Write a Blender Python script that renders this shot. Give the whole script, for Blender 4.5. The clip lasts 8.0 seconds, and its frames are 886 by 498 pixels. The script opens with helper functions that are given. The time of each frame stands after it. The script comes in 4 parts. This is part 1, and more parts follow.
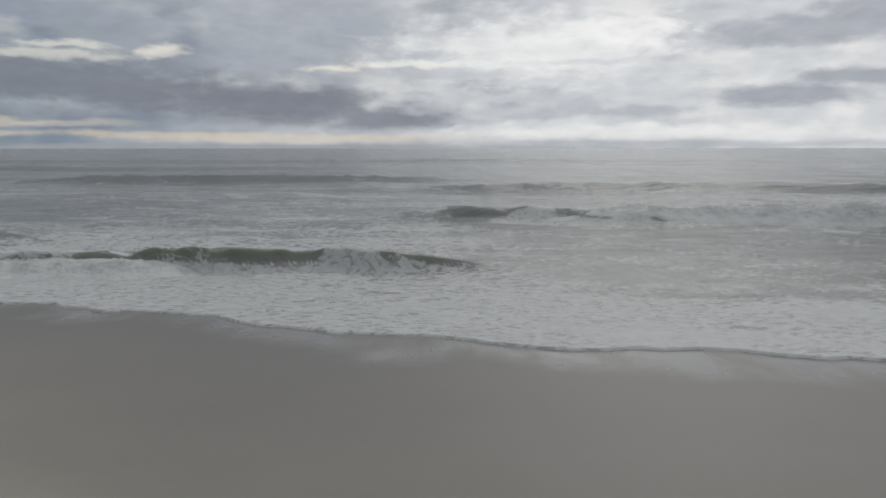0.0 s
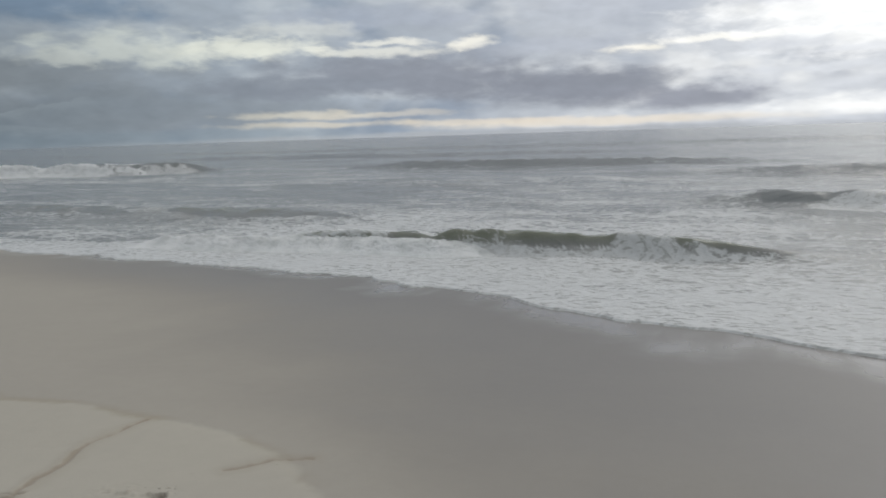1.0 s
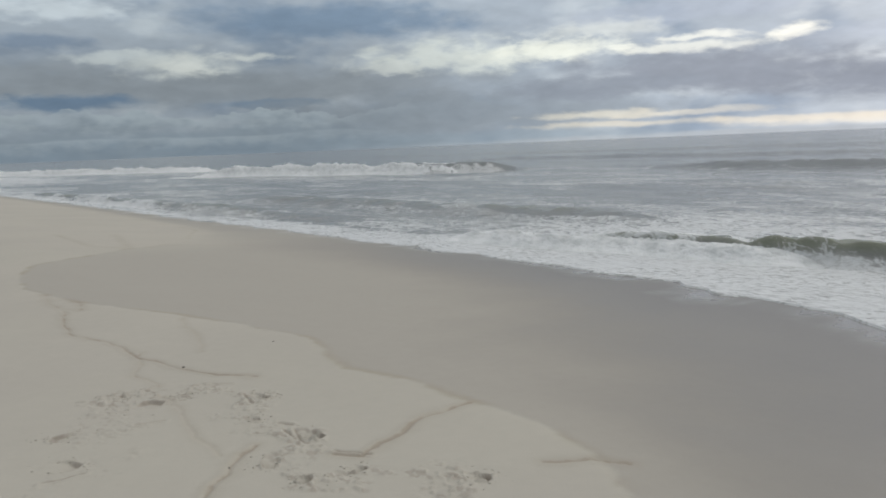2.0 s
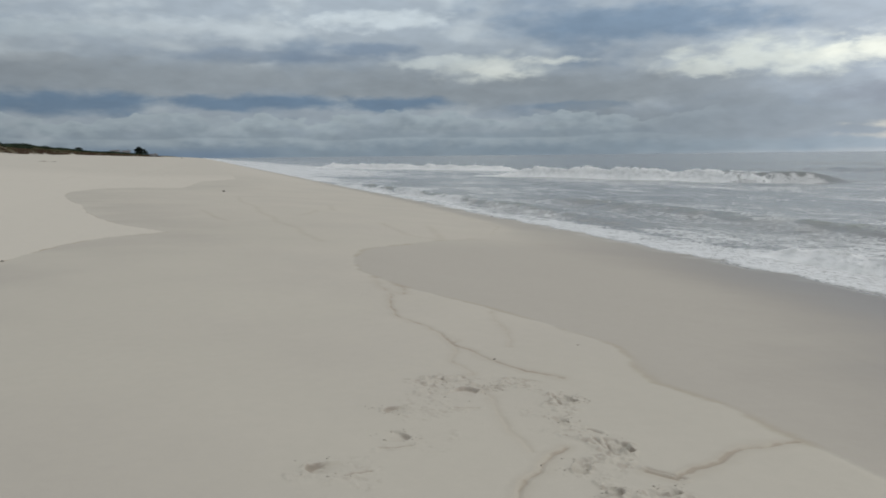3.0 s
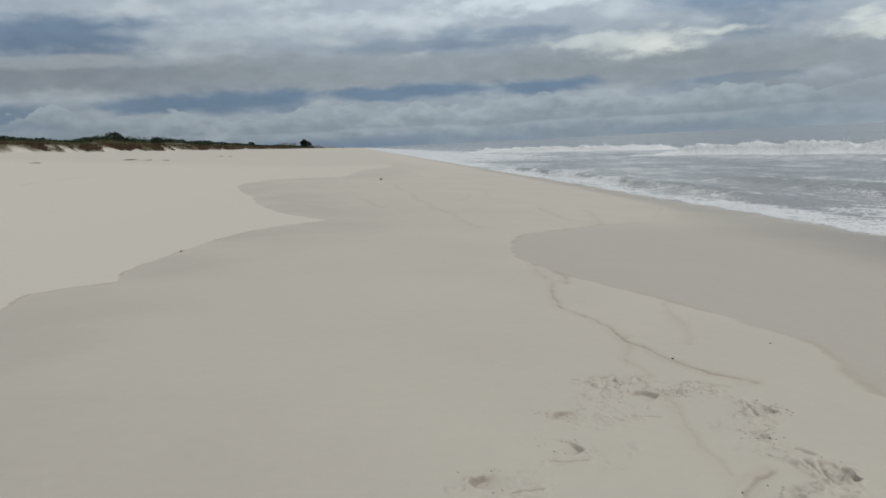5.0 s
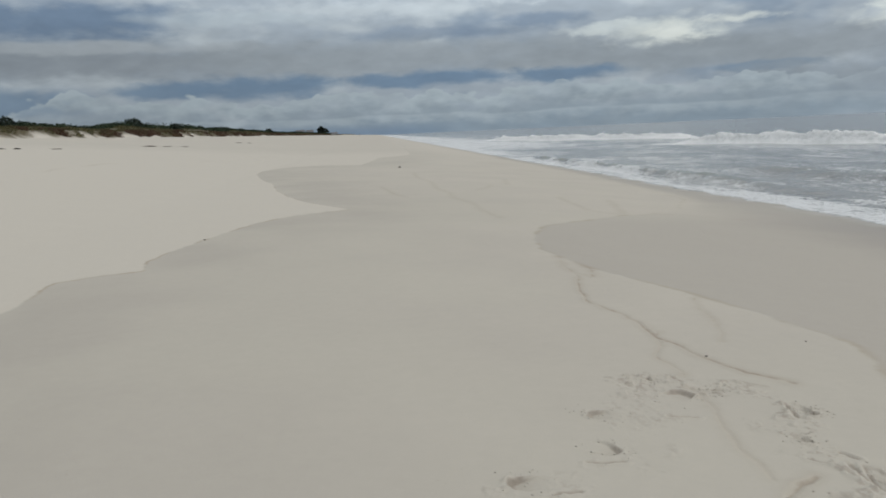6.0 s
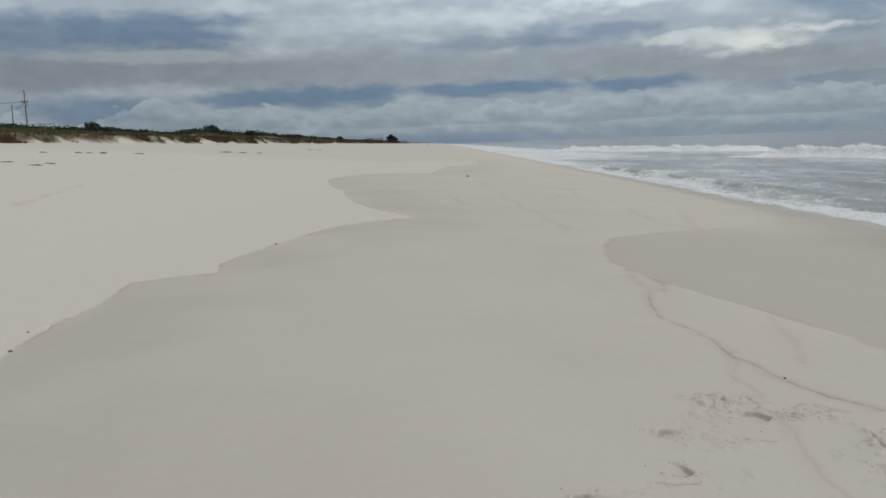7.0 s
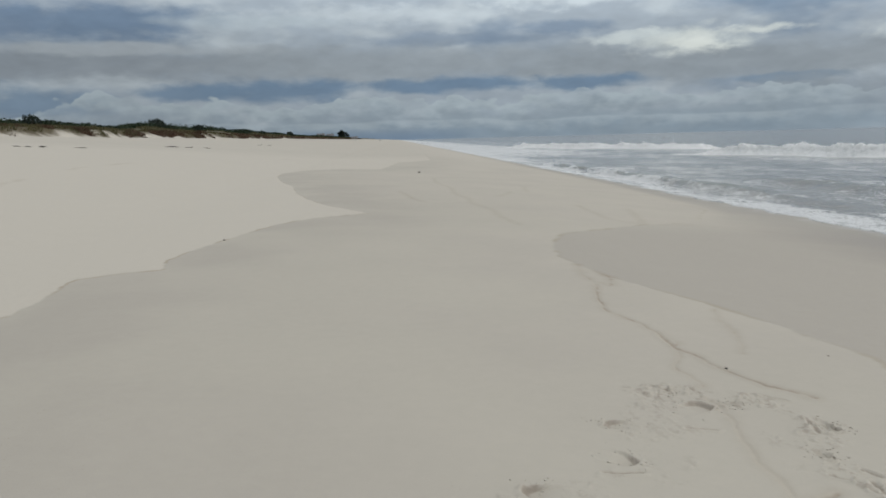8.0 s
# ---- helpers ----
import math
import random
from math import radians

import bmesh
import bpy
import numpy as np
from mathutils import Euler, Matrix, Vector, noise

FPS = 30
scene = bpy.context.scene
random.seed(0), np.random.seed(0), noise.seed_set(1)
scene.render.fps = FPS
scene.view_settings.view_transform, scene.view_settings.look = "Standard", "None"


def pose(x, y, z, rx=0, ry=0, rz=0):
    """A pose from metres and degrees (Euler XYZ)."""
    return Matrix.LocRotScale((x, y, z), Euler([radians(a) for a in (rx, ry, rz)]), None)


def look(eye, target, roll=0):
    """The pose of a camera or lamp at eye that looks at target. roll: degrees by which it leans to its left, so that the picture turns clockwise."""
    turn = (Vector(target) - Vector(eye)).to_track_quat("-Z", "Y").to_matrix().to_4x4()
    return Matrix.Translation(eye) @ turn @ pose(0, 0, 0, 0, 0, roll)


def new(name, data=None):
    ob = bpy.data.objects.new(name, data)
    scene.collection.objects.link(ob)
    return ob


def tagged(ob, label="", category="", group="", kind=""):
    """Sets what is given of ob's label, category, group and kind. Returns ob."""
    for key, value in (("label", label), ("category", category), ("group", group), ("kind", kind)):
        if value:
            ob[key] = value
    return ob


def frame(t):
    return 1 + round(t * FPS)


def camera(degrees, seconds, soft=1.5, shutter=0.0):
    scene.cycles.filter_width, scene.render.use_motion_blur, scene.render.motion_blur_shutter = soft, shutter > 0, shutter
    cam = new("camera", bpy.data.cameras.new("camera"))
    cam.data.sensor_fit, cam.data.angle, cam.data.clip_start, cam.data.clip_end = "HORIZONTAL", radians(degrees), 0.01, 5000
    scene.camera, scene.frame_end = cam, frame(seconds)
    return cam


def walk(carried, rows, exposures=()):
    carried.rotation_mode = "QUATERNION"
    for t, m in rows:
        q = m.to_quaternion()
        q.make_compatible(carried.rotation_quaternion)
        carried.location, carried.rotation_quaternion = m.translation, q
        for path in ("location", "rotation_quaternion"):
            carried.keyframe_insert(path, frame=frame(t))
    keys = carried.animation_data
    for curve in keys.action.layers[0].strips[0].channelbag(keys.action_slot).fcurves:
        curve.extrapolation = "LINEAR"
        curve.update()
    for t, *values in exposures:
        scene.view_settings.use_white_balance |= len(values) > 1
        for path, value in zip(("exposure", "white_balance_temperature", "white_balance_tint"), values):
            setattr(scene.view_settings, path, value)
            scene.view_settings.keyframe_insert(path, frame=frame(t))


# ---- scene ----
# World: +Y runs along the beach, +X out to sea, z = 0 at the wet line of the berm.
cam = camera(61.75, 8.0, soft=1.7, shutter=0.15)
# seconds, x, y, z, heading clockwise from +Y, tilt, lean
PATH = [
    (0, 0.127, -0.313, 1.547, 89.95, -7.77, -0.05),
    (0.5, 0.127, -0.313, 1.542, 80.01, -8.73, -0.67),
    (1, 0.192, -0.387, 1.563, 67.05, -8.72, -1.80),
    (1.5, 0.164, -0.399, 1.581, 54.20, -7.82, -2.71),
    (1.7, 0.142, -0.344, 1.572, 50.09, -7.88, -2.78),
    (2.8, -0.010, -0.169, 1.605, 27.06, -7.38, -0.57),
    (3, -0.046, -0.146, 1.609, 22.01, -7.21, -0.59),
    (3.5, -0.106, -0.122, 1.618, 13.51, -8.13, -0.73),
    (4, -0.077, -0.043, 1.599, 9.30, -8.84, -1.76),
    (4.5, 0.039, 0.127, 1.592, 9.51, -8.05, -2.57),
    (5.8, -0.072, 0.339, 1.615, 10.46, -8.26, -2.67),
    (6, -0.082, 0.337, 1.635, 8.76, -8.99, -2.58),
    (6.5, -0.109, 0.363, 1.628, 3.73, -9.35, -1.59),
    (7, -0.100, 0.359, 1.636, 3.67, -8.10, -1.92),
    (7.5, -0.098, 0.359, 1.631, 5.56, -7.63, -1.92),
    (8, -0.090, 0.352, 1.625, 7.42, -8.49, -1.52),
]
walk(cam, [(t, pose(x, y, z, 90 + tilt, 0, -head) @ pose(0, 0, 0, 0, 0, lean)) for t, x, y, z, head, tilt, lean in PATH],
     exposures=[(0, -0.90), (0.5, -0.73), (1, -0.50), (1.7, -0.3), (2.8, -0.19), (3.3, -0.12), (4.5, -0.05), (8, -0.06)])


# ---- light ----
def lin(r, g, b):
    return tuple(((c / 255 + 0.055) / 1.055) ** 2.4 if c > 10 else c / 3294 for c in (r, g, b)) + (1,)


SUN_AZ, SUN_EL = 108, 34     # degrees clockwise from +Y, degrees above the sea
sun = new("sun", bpy.data.lights.new("sun", "SUN"))
sun.data.energy, sun.data.angle, sun.data.color = 0.5, radians(25), (1, 0.96, 0.9)
sa, se = radians(SUN_AZ), radians(SUN_EL)
sun.matrix_world = look((0, 0, 0), (-math.sin(sa) * math.cos(se), -math.cos(sa) * math.cos(se), -math.sin(se)))

world = bpy.data.worlds.new("cloudy_sky")
scene.world = world
world.use_nodes = True


class Graph:
    """Small helper to write node trees."""

    def __init__(self, tree):
        self.t = tree
        tree.nodes.clear()

    def node(self, kind):
        return self.t.nodes.new(kind)

    def feed(self, socket, value):
        if isinstance(value, bpy.types.NodeSocket):
            self.t.links.new(value, socket)
        elif value is not None:
            socket.default_value = value

    def math(self, op, a, b=None, c=None, clamp=False):
        n = self.node("ShaderNodeMath")
        n.operation, n.use_clamp = op, clamp
        for s, v in zip(n.inputs, (a, b, c)):
            self.feed(s, v)
        return n.outputs[0]

    def vec(self, op, a, b=None):
        n = self.node("ShaderNodeVectorMath")
        n.operation = op
        self.feed(n.inputs[0], a)
        if b is not None:
            self.feed(n.inputs[3] if op == "SCALE" else n.inputs[1], b)
        return n.outputs["Value"] if op in ("LENGTH", "DOT_PRODUCT", "DISTANCE") else n.outputs[0]

    def xyz(self, x, y, z):
        n = self.node("ShaderNodeCombineXYZ")
        for s, v in zip(n.inputs, (x, y, z)):
            self.feed(s, v)
        return n.outputs[0]

    def split(self, v):
        n = self.node("ShaderNodeSeparateXYZ")
        self.feed(n.inputs[0], v)
        return n.outputs

    def ramp(self, v, lo, hi, to_lo=0.0, to_hi=1.0, smooth=True):
        n = self.node("ShaderNodeMapRange")
        n.interpolation_type, n.clamp = "SMOOTHSTEP" if smooth else "LINEAR", True
        for s, x in zip(n.inputs[:5], (v, lo, hi, to_lo, to_hi)):
            self.feed(s, x)
        return n.outputs[0]

    def noise(self, v, scale, detail=4.0, rough=0.55, warp=0.0, color=False):
        n = self.node("ShaderNodeTexNoise")
        self.feed(n.inputs["Vector"], v)
        n.inputs["Scale"].default_value, n.inputs["Detail"].default_value = scale, detail
        n.inputs["Roughness"].default_value, n.inputs["Distortion"].default_value = rough, warp
        return n.outputs["Color" if color else "Fac"]

    def mix(self, fac, a, b):
        n = self.node("ShaderNodeMix")
        n.data_type = "RGBA"
        self.feed(n.inputs["Factor"], fac)
        self.feed(n.inputs[6], a)
        self.feed(n.inputs[7], b)
        return n.outputs[2]

    def attr(self, name):
        n = self.node("ShaderNodeAttribute")
        n.attribute_name = name
        return n.outputs["Fac"]

    def mapped(self, v, scale):
        n = self.node("ShaderNodeMapping")
        self.feed(n.inputs["Vector"], v)
        n.inputs["Scale"].default_value = scale
        return n.outputs[0]


def build_sky():
    g = Graph(world.node_tree)
    way = g.node("ShaderNodeTexCoord").outputs["Generated"]
    x, y, z = g.split(way)
    az = g.math("MULTIPLY", g.math("ARCTAN2", x, y), 180 / math.pi)
    el = g.math("MULTIPLY", g.math("ARCSINE", z), 180 / math.pi)
    flat = g.xyz(az, g.math("MULTIPLY", el, 2.4), 0.0)
    # ragged cloud edges: the place in the sky is shifted by two layers of noise
    w1 = g.vec("SUBTRACT", g.noise(flat, 0.13, 3, 0.5, color=True), (0.5, 0.5, 0.5))
    w2 = g.vec("SUBTRACT", g.noise(flat, 0.42, 3, 0.5, color=True), (0.5, 0.5, 0.5))
    calm = g.ramp(el, 0.1, 3.2, 0.4, 1.0)
    here = g.vec("ADD", g.xyz(az, el, 0.0), g.vec("ADD", g.vec("MULTIPLY", w1, g.xyz(4.0, g.math("MULTIPLY", calm, 0.9), 0.0)), g.vec("MULTIPLY", w2, g.xyz(2.0, g.math("MULTIPLY", calm, 0.8), 0.0))))
    # frayed rims: broad heaps for grey cloud, finer tatters for bright breaks
    heaps = g.math("MULTIPLY", g.math("SUBTRACT", g.noise(g.vec("ADD", flat, (11, 23, 5)), 0.28, 6, 0.56, 0.15), 0.5), g.math("MULTIPLY", calm, 1.5))
    tatters = g.math("MULTIPLY", g.math("SUBTRACT", g.noise(g.vec("ADD", flat, (71, 3, 8)), 0.45, 5, 0.55, 0.2), 0.5), g.math("MULTIPLY", calm, 2.1))
    # clouds from the horizon upwards, grey to the north, bright towards the sun
    sky = g.node("ShaderNodeTexSky")
    sky.sky_type, sky.sun_disc, sky.sun_elevation, sky.sun_rotation = "NISHITA", False, se, sa
    blue = g.vec("SCALE", sky.outputs[0], 0.09)
    toward = g.ramp(az, 55.0, 112.0)
    low = g.mix(toward, lin(156, 164, 175), lin(222, 225, 229))
    col = low
    light = g.mix(toward, lin(180, 186, 193), lin(250, 250, 248))
    streak = g.noise(flat, 0.15, 4, 0.48, 0.2)
    col = g.mix(g.ramp(streak, 0.47, 0.66, 0, 0.8), col, light)
    col = g.mix(g.ramp(g.noise(g.vec("ADD", flat, (40, 7, 3)), 0.12, 4, 0.48, 0.2), 0.5, 0.70, 0, 0.8), col, g.mix(toward, lin(124, 138, 157), lin(186, 190, 198)))
    for caz, cel, raz, rel, rgb, amount in SKY_PATCHES:
        n = g.node("ShaderNodeMapping")
        n.vector_type = "TEXTURE"
        g.feed(n.inputs["Vector"], here)
        n.inputs["Location"].default_value, n.inputs["Scale"].default_value = (caz, cel, 0), (raz * 1.15, rel * 1.15, 1)
        bright = bool(rgb) and sum(rgb) > 570
        inside = g.math("ADD", g.math("SUBTRACT", 1.0, g.vec("LENGTH", n.outputs[0])), tatters if bright else heaps)
        fac = g.ramp(inside, -0.25 if bright else -0.25, 0.72 if bright else 0.58, 0.0, amount)
        col = g.mix(fac, col, lin(*rgb) if rgb else g.mix(0.15, lin(100, 122, 152), blue))
    # two rows of heaped clouds low in the north, lit on top
    north = g.math("MULTIPLY", g.ramp(az, -70.0, -40.0), g.ramp(az, 46.0, 30.0))
    rows = ((2.6, 1.75, 0.16, (166, 175, 183), (140, 150, 161), 1.5, 0.95, ((0.26, 0.7), (0.6, 0.5), (1.5, 0.22))), (1.3, 0.7, 0.10, (162, 171, 180), (130, 143, 157), 1.0, 0.7, ((0.22, 0.3),)))
    for base, lump, scale, top_rgb, low_rgb, depth, amount, puffs in rows:
        heap = g.math("MULTIPLY_ADD", g.noise(g.xyz(az, g.math("MULTIPLY", el, 0.8), base * 9), scale, 3, 0.5), lump * 1.6, base - lump * 0.65)
        wob = g.vec("MULTIPLY", w2, (1.6, 0.0, 0.0))
        for wide, high in puffs:
            puff = g.node("ShaderNodeTexVoronoi")
            puff.feature = "SMOOTH_F1"
            puff.inputs["Smoothness"].default_value = 0.35
            g.feed(puff.inputs["Vector"], g.vec("ADD", wob, g.xyz(az, g.math("MULTIPLY", el, 1.6), base * 5)))
            puff.inputs["Scale"].default_value = wide
            heap = g.math("MULTIPLY_ADD", g.math("SUBTRACT", 0.5, puff.outputs["Distance"]), high * lump, heap)
        under = g.math("SUBTRACT", heap, el)
        shade = g.math("ADD", under, g.math("MULTIPLY", g.math("SUBTRACT", g.noise(flat, 0.6, 4, 0.55), 0.5), 1.6))
        tint = g.mix(g.ramp(shade, 0.0, depth), lin(*top_rgb), lin(*low_rgb))
        thin = g.ramp(g.noise(g.vec("ADD", flat, (base * 31, 5, 0)), 0.25, 4, 0.55), 0.30, 0.55, 0.35, 1.0)
        col = g.mix(g.math("MULTIPLY", g.math("MULTIPLY", g.ramp(under, -0.06, 0.14, 0, amount), thin), north), col, tint)
    col = g.mix(g.math("MULTIPLY", g.ramp(el, 1.0, 0.1, 0, 0.85), g.math("MULTIPLY", g.ramp(az, -40.0, -8.0), g.ramp(az, 13.0, 5.0))), col, lin(116, 133, 154))
    # soft mottling of the whole cloud layer
    fine = g.noise(flat, 0.5, 4, 0.5, 0.2)
    col = g.vec("SCALE", col, g.ramp(fine, 0.3, 0.7, 0.94, 1.06, False))
    glow = g.math("MULTIPLY", g.ramp(az, 32.0, 62.0, 1.0, 1.58), g.math("MULTIPLY", g.ramp(az, 84.0, 108.0, 1.0, 1.0), g.math("MULTIPLY", g.ramp(az, 12.0, -14.0, 1.0, 0.86), g.math("ADD", 1.0, g.math("MULTIPLY", g.ramp(az, 60.0, 35.0), g.ramp(el, 5.5, 10.5, 0.0, 0.36))))))
    col = g.vec("MULTIPLY", g.vec("SCALE", col, glow), g.mix(g.ramp(az, 30.0, 80.0), (0.950, 1.0, 0.990, 1), (1.0, 1.0, 0.998, 1)))
    # thinner, brighter cloud overhead
    high = g.ramp(el, 9.0, 62.0)
    broken = g.noise(way, 3.0, 6, 0.6, 0.3)
    top = g.vec("SCALE", g.mix(g.ramp(broken, 0.35, 0.65), lin(232, 236, 243), lin(255, 254, 250)), ZENITH)
    col = g.mix(high, col, top)
    out = g.node("ShaderNodeOutputWorld")
    bg = g.node("ShaderNodeBackground")
    g.feed(bg.inputs[0], col)
    bg.inputs[1].default_value = 1.0
    g.t.links.new(bg.outputs[0], out.inputs[0])


ZENITH = 1.14
# azimuth, elevation, half width, half height (degrees), colour (None: blue gap), strength
SKY_PATCHES = [
    # north: dark patches above a grey band, then blue gaps
    (-17, 8.5, 8, 1.4, (108, 125, 148), 0.95), (-28, 8.0, 6, 1.0, (116, 130, 151), 0.8), (9, 7.3, 8, 0.5, (120, 134, 154), 0.6), (16.5, 7.9, 3, 0.45, (118, 133, 154), 0.75),
    (3, 9.2, 9, 0.7, (184, 190, 197), 0.7), (17, 10.0, 5, 0.6, (196, 202, 208), 0.7), (-6, 8.6, 6, 0.5, (176, 184, 192), 0.6),
    (-18, 5.7, 16, 1.2, (138, 144, 153), 0.9), (6, 5.6, 18, 1.2, (150, 156, 164), 0.85), (32, 4.7, 16, 1.3, (144, 150, 158), 0.85), (-15, 6.7, 9, 0.4, (166, 171, 178), 0.65),
    (-11, 3.7, 3.0, 0.5, None, 0.9), (-3.5, 3.8, 5.5, 0.8, None, 0.95), (8.5, 4.0, 6.5, 0.55, None, 0.95), (18.5, 3.8, 4, 0.5, None, 0.95), (32, 3.5, 4.0, 0.35, None, 0.75), (-21, 3.0, 4, 1.0, None, 0.85),
    (25, 0.8, 16, 0.9, (136, 148, 161), 0.85), (13, 0.2, 6, 0.6, (180, 188, 196), 0.7),
    (25.5, 6.4, 4.2, 0.9, (202, 206, 206), 0.75), (26.2, 6.2, 2.0, 0.6, (222, 223, 219), 0.7), (21.5, 6.9, 3.0, 0.35, (198, 203, 205), 0.75), (30, 7.0, 2.4, 0.3, (206, 209, 208), 0.85),
    # north-east: heavy bank, a lit break above it
    (46, 2.4, 15, 1.7, (140, 147, 156), 0.9), (37, 9.4, 9, 1.1, (116, 133, 154), 0.9), (47, 6.6, 7, 1.1, (212, 215, 210), 0.75), (53, 6.7, 5, 0.8, (228, 228, 218), 0.85), (41, 6.0, 3, 0.5, (204, 207, 205), 0.7), (62, 8.8, 9, 0.8, (164, 171, 184), 0.7), (56, 7.9, 4, 0.6, (206, 208, 206), 0.6),
    (57, 1.8, 5, 0.3, (214, 207, 193), 0.65), (58, 1.05, 7, 0.25, (212, 203, 188), 0.65), (48, 0.4, 14, 0.5, (140, 151, 162), 0.7),
    (65, 4.6, 11, 1.5, (136, 141, 152), 0.95), (77, 3.3, 9, 1.4, (134, 139, 150), 0.95), (86, 2.3, 5.5, 0.8, (144, 148, 159), 0.92), (56, 3.9, 7, 0.8, (134, 140, 151), 0.85),
    (63, 6.3, 5, 0.35, (236, 234, 224), 0.6), (69.3, 6.7, 1.7, 0.42, (246, 242, 230), 0.75), (63.5, 6.9, 3.2, 0.25, (242, 239, 228), 0.62), (82, 5.7, 2.0, 0.3, (250, 246, 234), 0.75), (88, 6.2, 4, 0.28, (250, 248, 240), 0.75),
    (80, 9.2, 7, 1.8, (180, 186, 196), 0.85), (76, 6.3, 5, 0.7, (174, 180, 191), 0.7), (92, 8.6, 4, 0.5, (206, 210, 217), 0.6),
    (80, 0.7, 12, 0.35, (226, 217, 203), 0.75), (70, 0.95, 6, 0.25, (220, 210, 195), 0.65), (63, 1.7, 5, 0.25, (214, 206, 193), 0.5),
    # east: brightest sky with grey clouds
    (98, 7.2, 10, 2.6, (253, 254, 254), 0.75), (103.5, 8.3, 4.5, 1.0, (255, 255, 255), 1.0), (98, 5.0, 8, 0.25, (222, 225, 230), 0.75), (101, 6.3, 6, 0.22, (224, 227, 232), 0.7), (94, 3.8, 7, 0.28, (212, 216, 222), 0.75), (92, 5.6, 4, 0.3, (206, 210, 217), 0.7), (107, 5.6, 5, 0.25, (224, 227, 231), 0.7), (95, 2.7, 7, 0.4, (206, 210, 216), 0.6), (104, 1.2, 14, 0.6, (248, 249, 248), 0.88),
    (116, 7.9, 7, 1.0, (182, 186, 195), 0.95), (121, 9.0, 5, 1.1, (180, 184, 193), 0.95), (114, 3.5, 5.5, 0.75, (174, 179, 189), 0.95), (119, 4.6, 4, 0.7, (178, 183, 192), 0.95), (104, 2.6, 4.5, 0.45, (190, 195, 203), 0.85), (100, 3.2, 2, 0.4, (198, 202, 210), 0.7),
    (104, 0.25, 24, 0.3, (190, 195, 203), 0.75), (72, 0.0, 26, 0.32, (166, 170, 176), 0.9),
]
build_sky()


# ---- shapes of the land and sea (all arrays) ----
SEA = -0.72


def hash01(ix, iy, seed):
    h = (ix.astype(np.int64) * 374761393 + iy.astype(np.int64) * 668265263 + seed * 1442695041) & 0x7FFFFFFF
    h = ((h ^ (h >> 13)) * 1274126177) & 0x7FFFFFFF
    return ((h ^ (h >> 16)) & 0xFFFF) / 65535.0


def vnoise(x, y, seed=0):
    ix, iy = np.floor(x), np.floor(y)
    fx, fy = x - ix, y - iy
    fx, fy = fx * fx * fx * (fx * (6 * fx - 15) + 10), fy * fy * fy * (fy * (6 * fy - 15) + 10)
    a, b = hash01(ix, iy, seed), hash01(ix + 1, iy, seed)
    c, d = hash01(ix, iy + 1, seed), hash01(ix + 1, iy + 1, seed)
    return (a * (1 - fx) + b * fx) * (1 - fy) + (c * (1 - fx) + d * fx) * fy - 0.5


def fbm(x, y, octaves=4, seed=0, gain=0.5):
    total, amp = 0, 1.0
    for k in range(octaves):
        total = total + amp * vnoise(x * 2 ** k + 17.3 * k, y * 2 ** k - 9.1 * k, seed + k)
        amp *= gain
    return total


def step(lo, hi, v):
    t = np.clip((v - lo) / (hi - lo), 0, 1)
    return t * t * (3 - 2 * t)


def berm(y):
    """x of the line where the beach begins to fall towards the sea."""
    return 3.3 + 0.073 * np.maximum(y - 8, 0)


def beach(x, y):
    s = x - berm(y)
    fall = 0.085 * np.minimum(s, 30) + 0.02 * np.clip(s - 30, 0, 100)
    land = 0.03 * np.clip(-s, 0, 8) + 0.0745 * np.clip(-s - 8, 0, 40) + 0.01 * np.clip(-s - 48, 0, 100)
    soft = step(-0.8, 0.8, s)
    return land * (1 - soft) - fall * soft + 0.05 * fbm(x / 6, y / 9, 2, 5) * step(4, 14, np.abs(s) + 0.1 * np.abs(y))


EDGE_Y = [-4500, -20, -9, -4, -1, 1, 3, 6, 9, 13, 24]
EDGE_X = [6.0, 6.0, 6.1, 6.4, 7.0, 7.95, 9.2, 10.35, 11.0, 11.15, 11.8]


def swash_edge(y):
    """x of the foam's edge on the sand: a row of lobes."""
    def raw(v):
        return np.where(v > 24, 11.8 + 0.073 * (v - 24), np.interp(v, EDGE_Y, EDGE_X))
    smooth = (raw(y - 0.8) + raw(y) + raw(y + 0.8)) / 3
    v = y + 0.9 * fbm(y / 3.0, 0 * y + 3.1, 2, 21)
    lobes = 0.34 * (1 - np.abs(np.sin(v * 1.25))) + 0.20 * (1 - np.abs(np.sin(v * 3.7 + 1.0))) * (0.5 + fbm(y / 2, 0 * y, 1, 24)) + 0.13 * fbm(y / 0.45, 0 * y, 3, 22)
    return smooth + lobes - 0.2


# breaking and unbroken waves: first and second end of the crest (x, y), height, front width, back width, lean of the lip
WAVES = [
    ((13.95, 9.5), (14.35, -1.0), 0.38, 0.24, 0.9, 0.5),
    ((24.8, 1.0), (22.2, -8.0), 0.36, 0.6, 1.8, 0.2),
    ((51.5, 29.0), (52.0, -2.0), 0.36, 0.8, 1.8, 0.0),
    ((41.5, 0.0), (38.5, -34.0), 0.36, 0.9, 2.2, 0.0),
    ((44.5, 51.0), (49.0, 40.5), 0.85, 0.9, 2.6, 0.35),
    ((19.5, 34.0), (18.5, 8.0), 0.22, 0.6, 1.6, 0.0),
    ((16.0, 60.0), (14.6, 20.0), 0.24, 0.4, 1.2, 0.15),
    ((78.0, 80.0), (84.0, 10.0), 0.35, 2.0, 5.0, 0.0),
    ((120.0, 160.0), (130.0, -60.0), 0.4, 4.0, 9.0, 0.0),
]


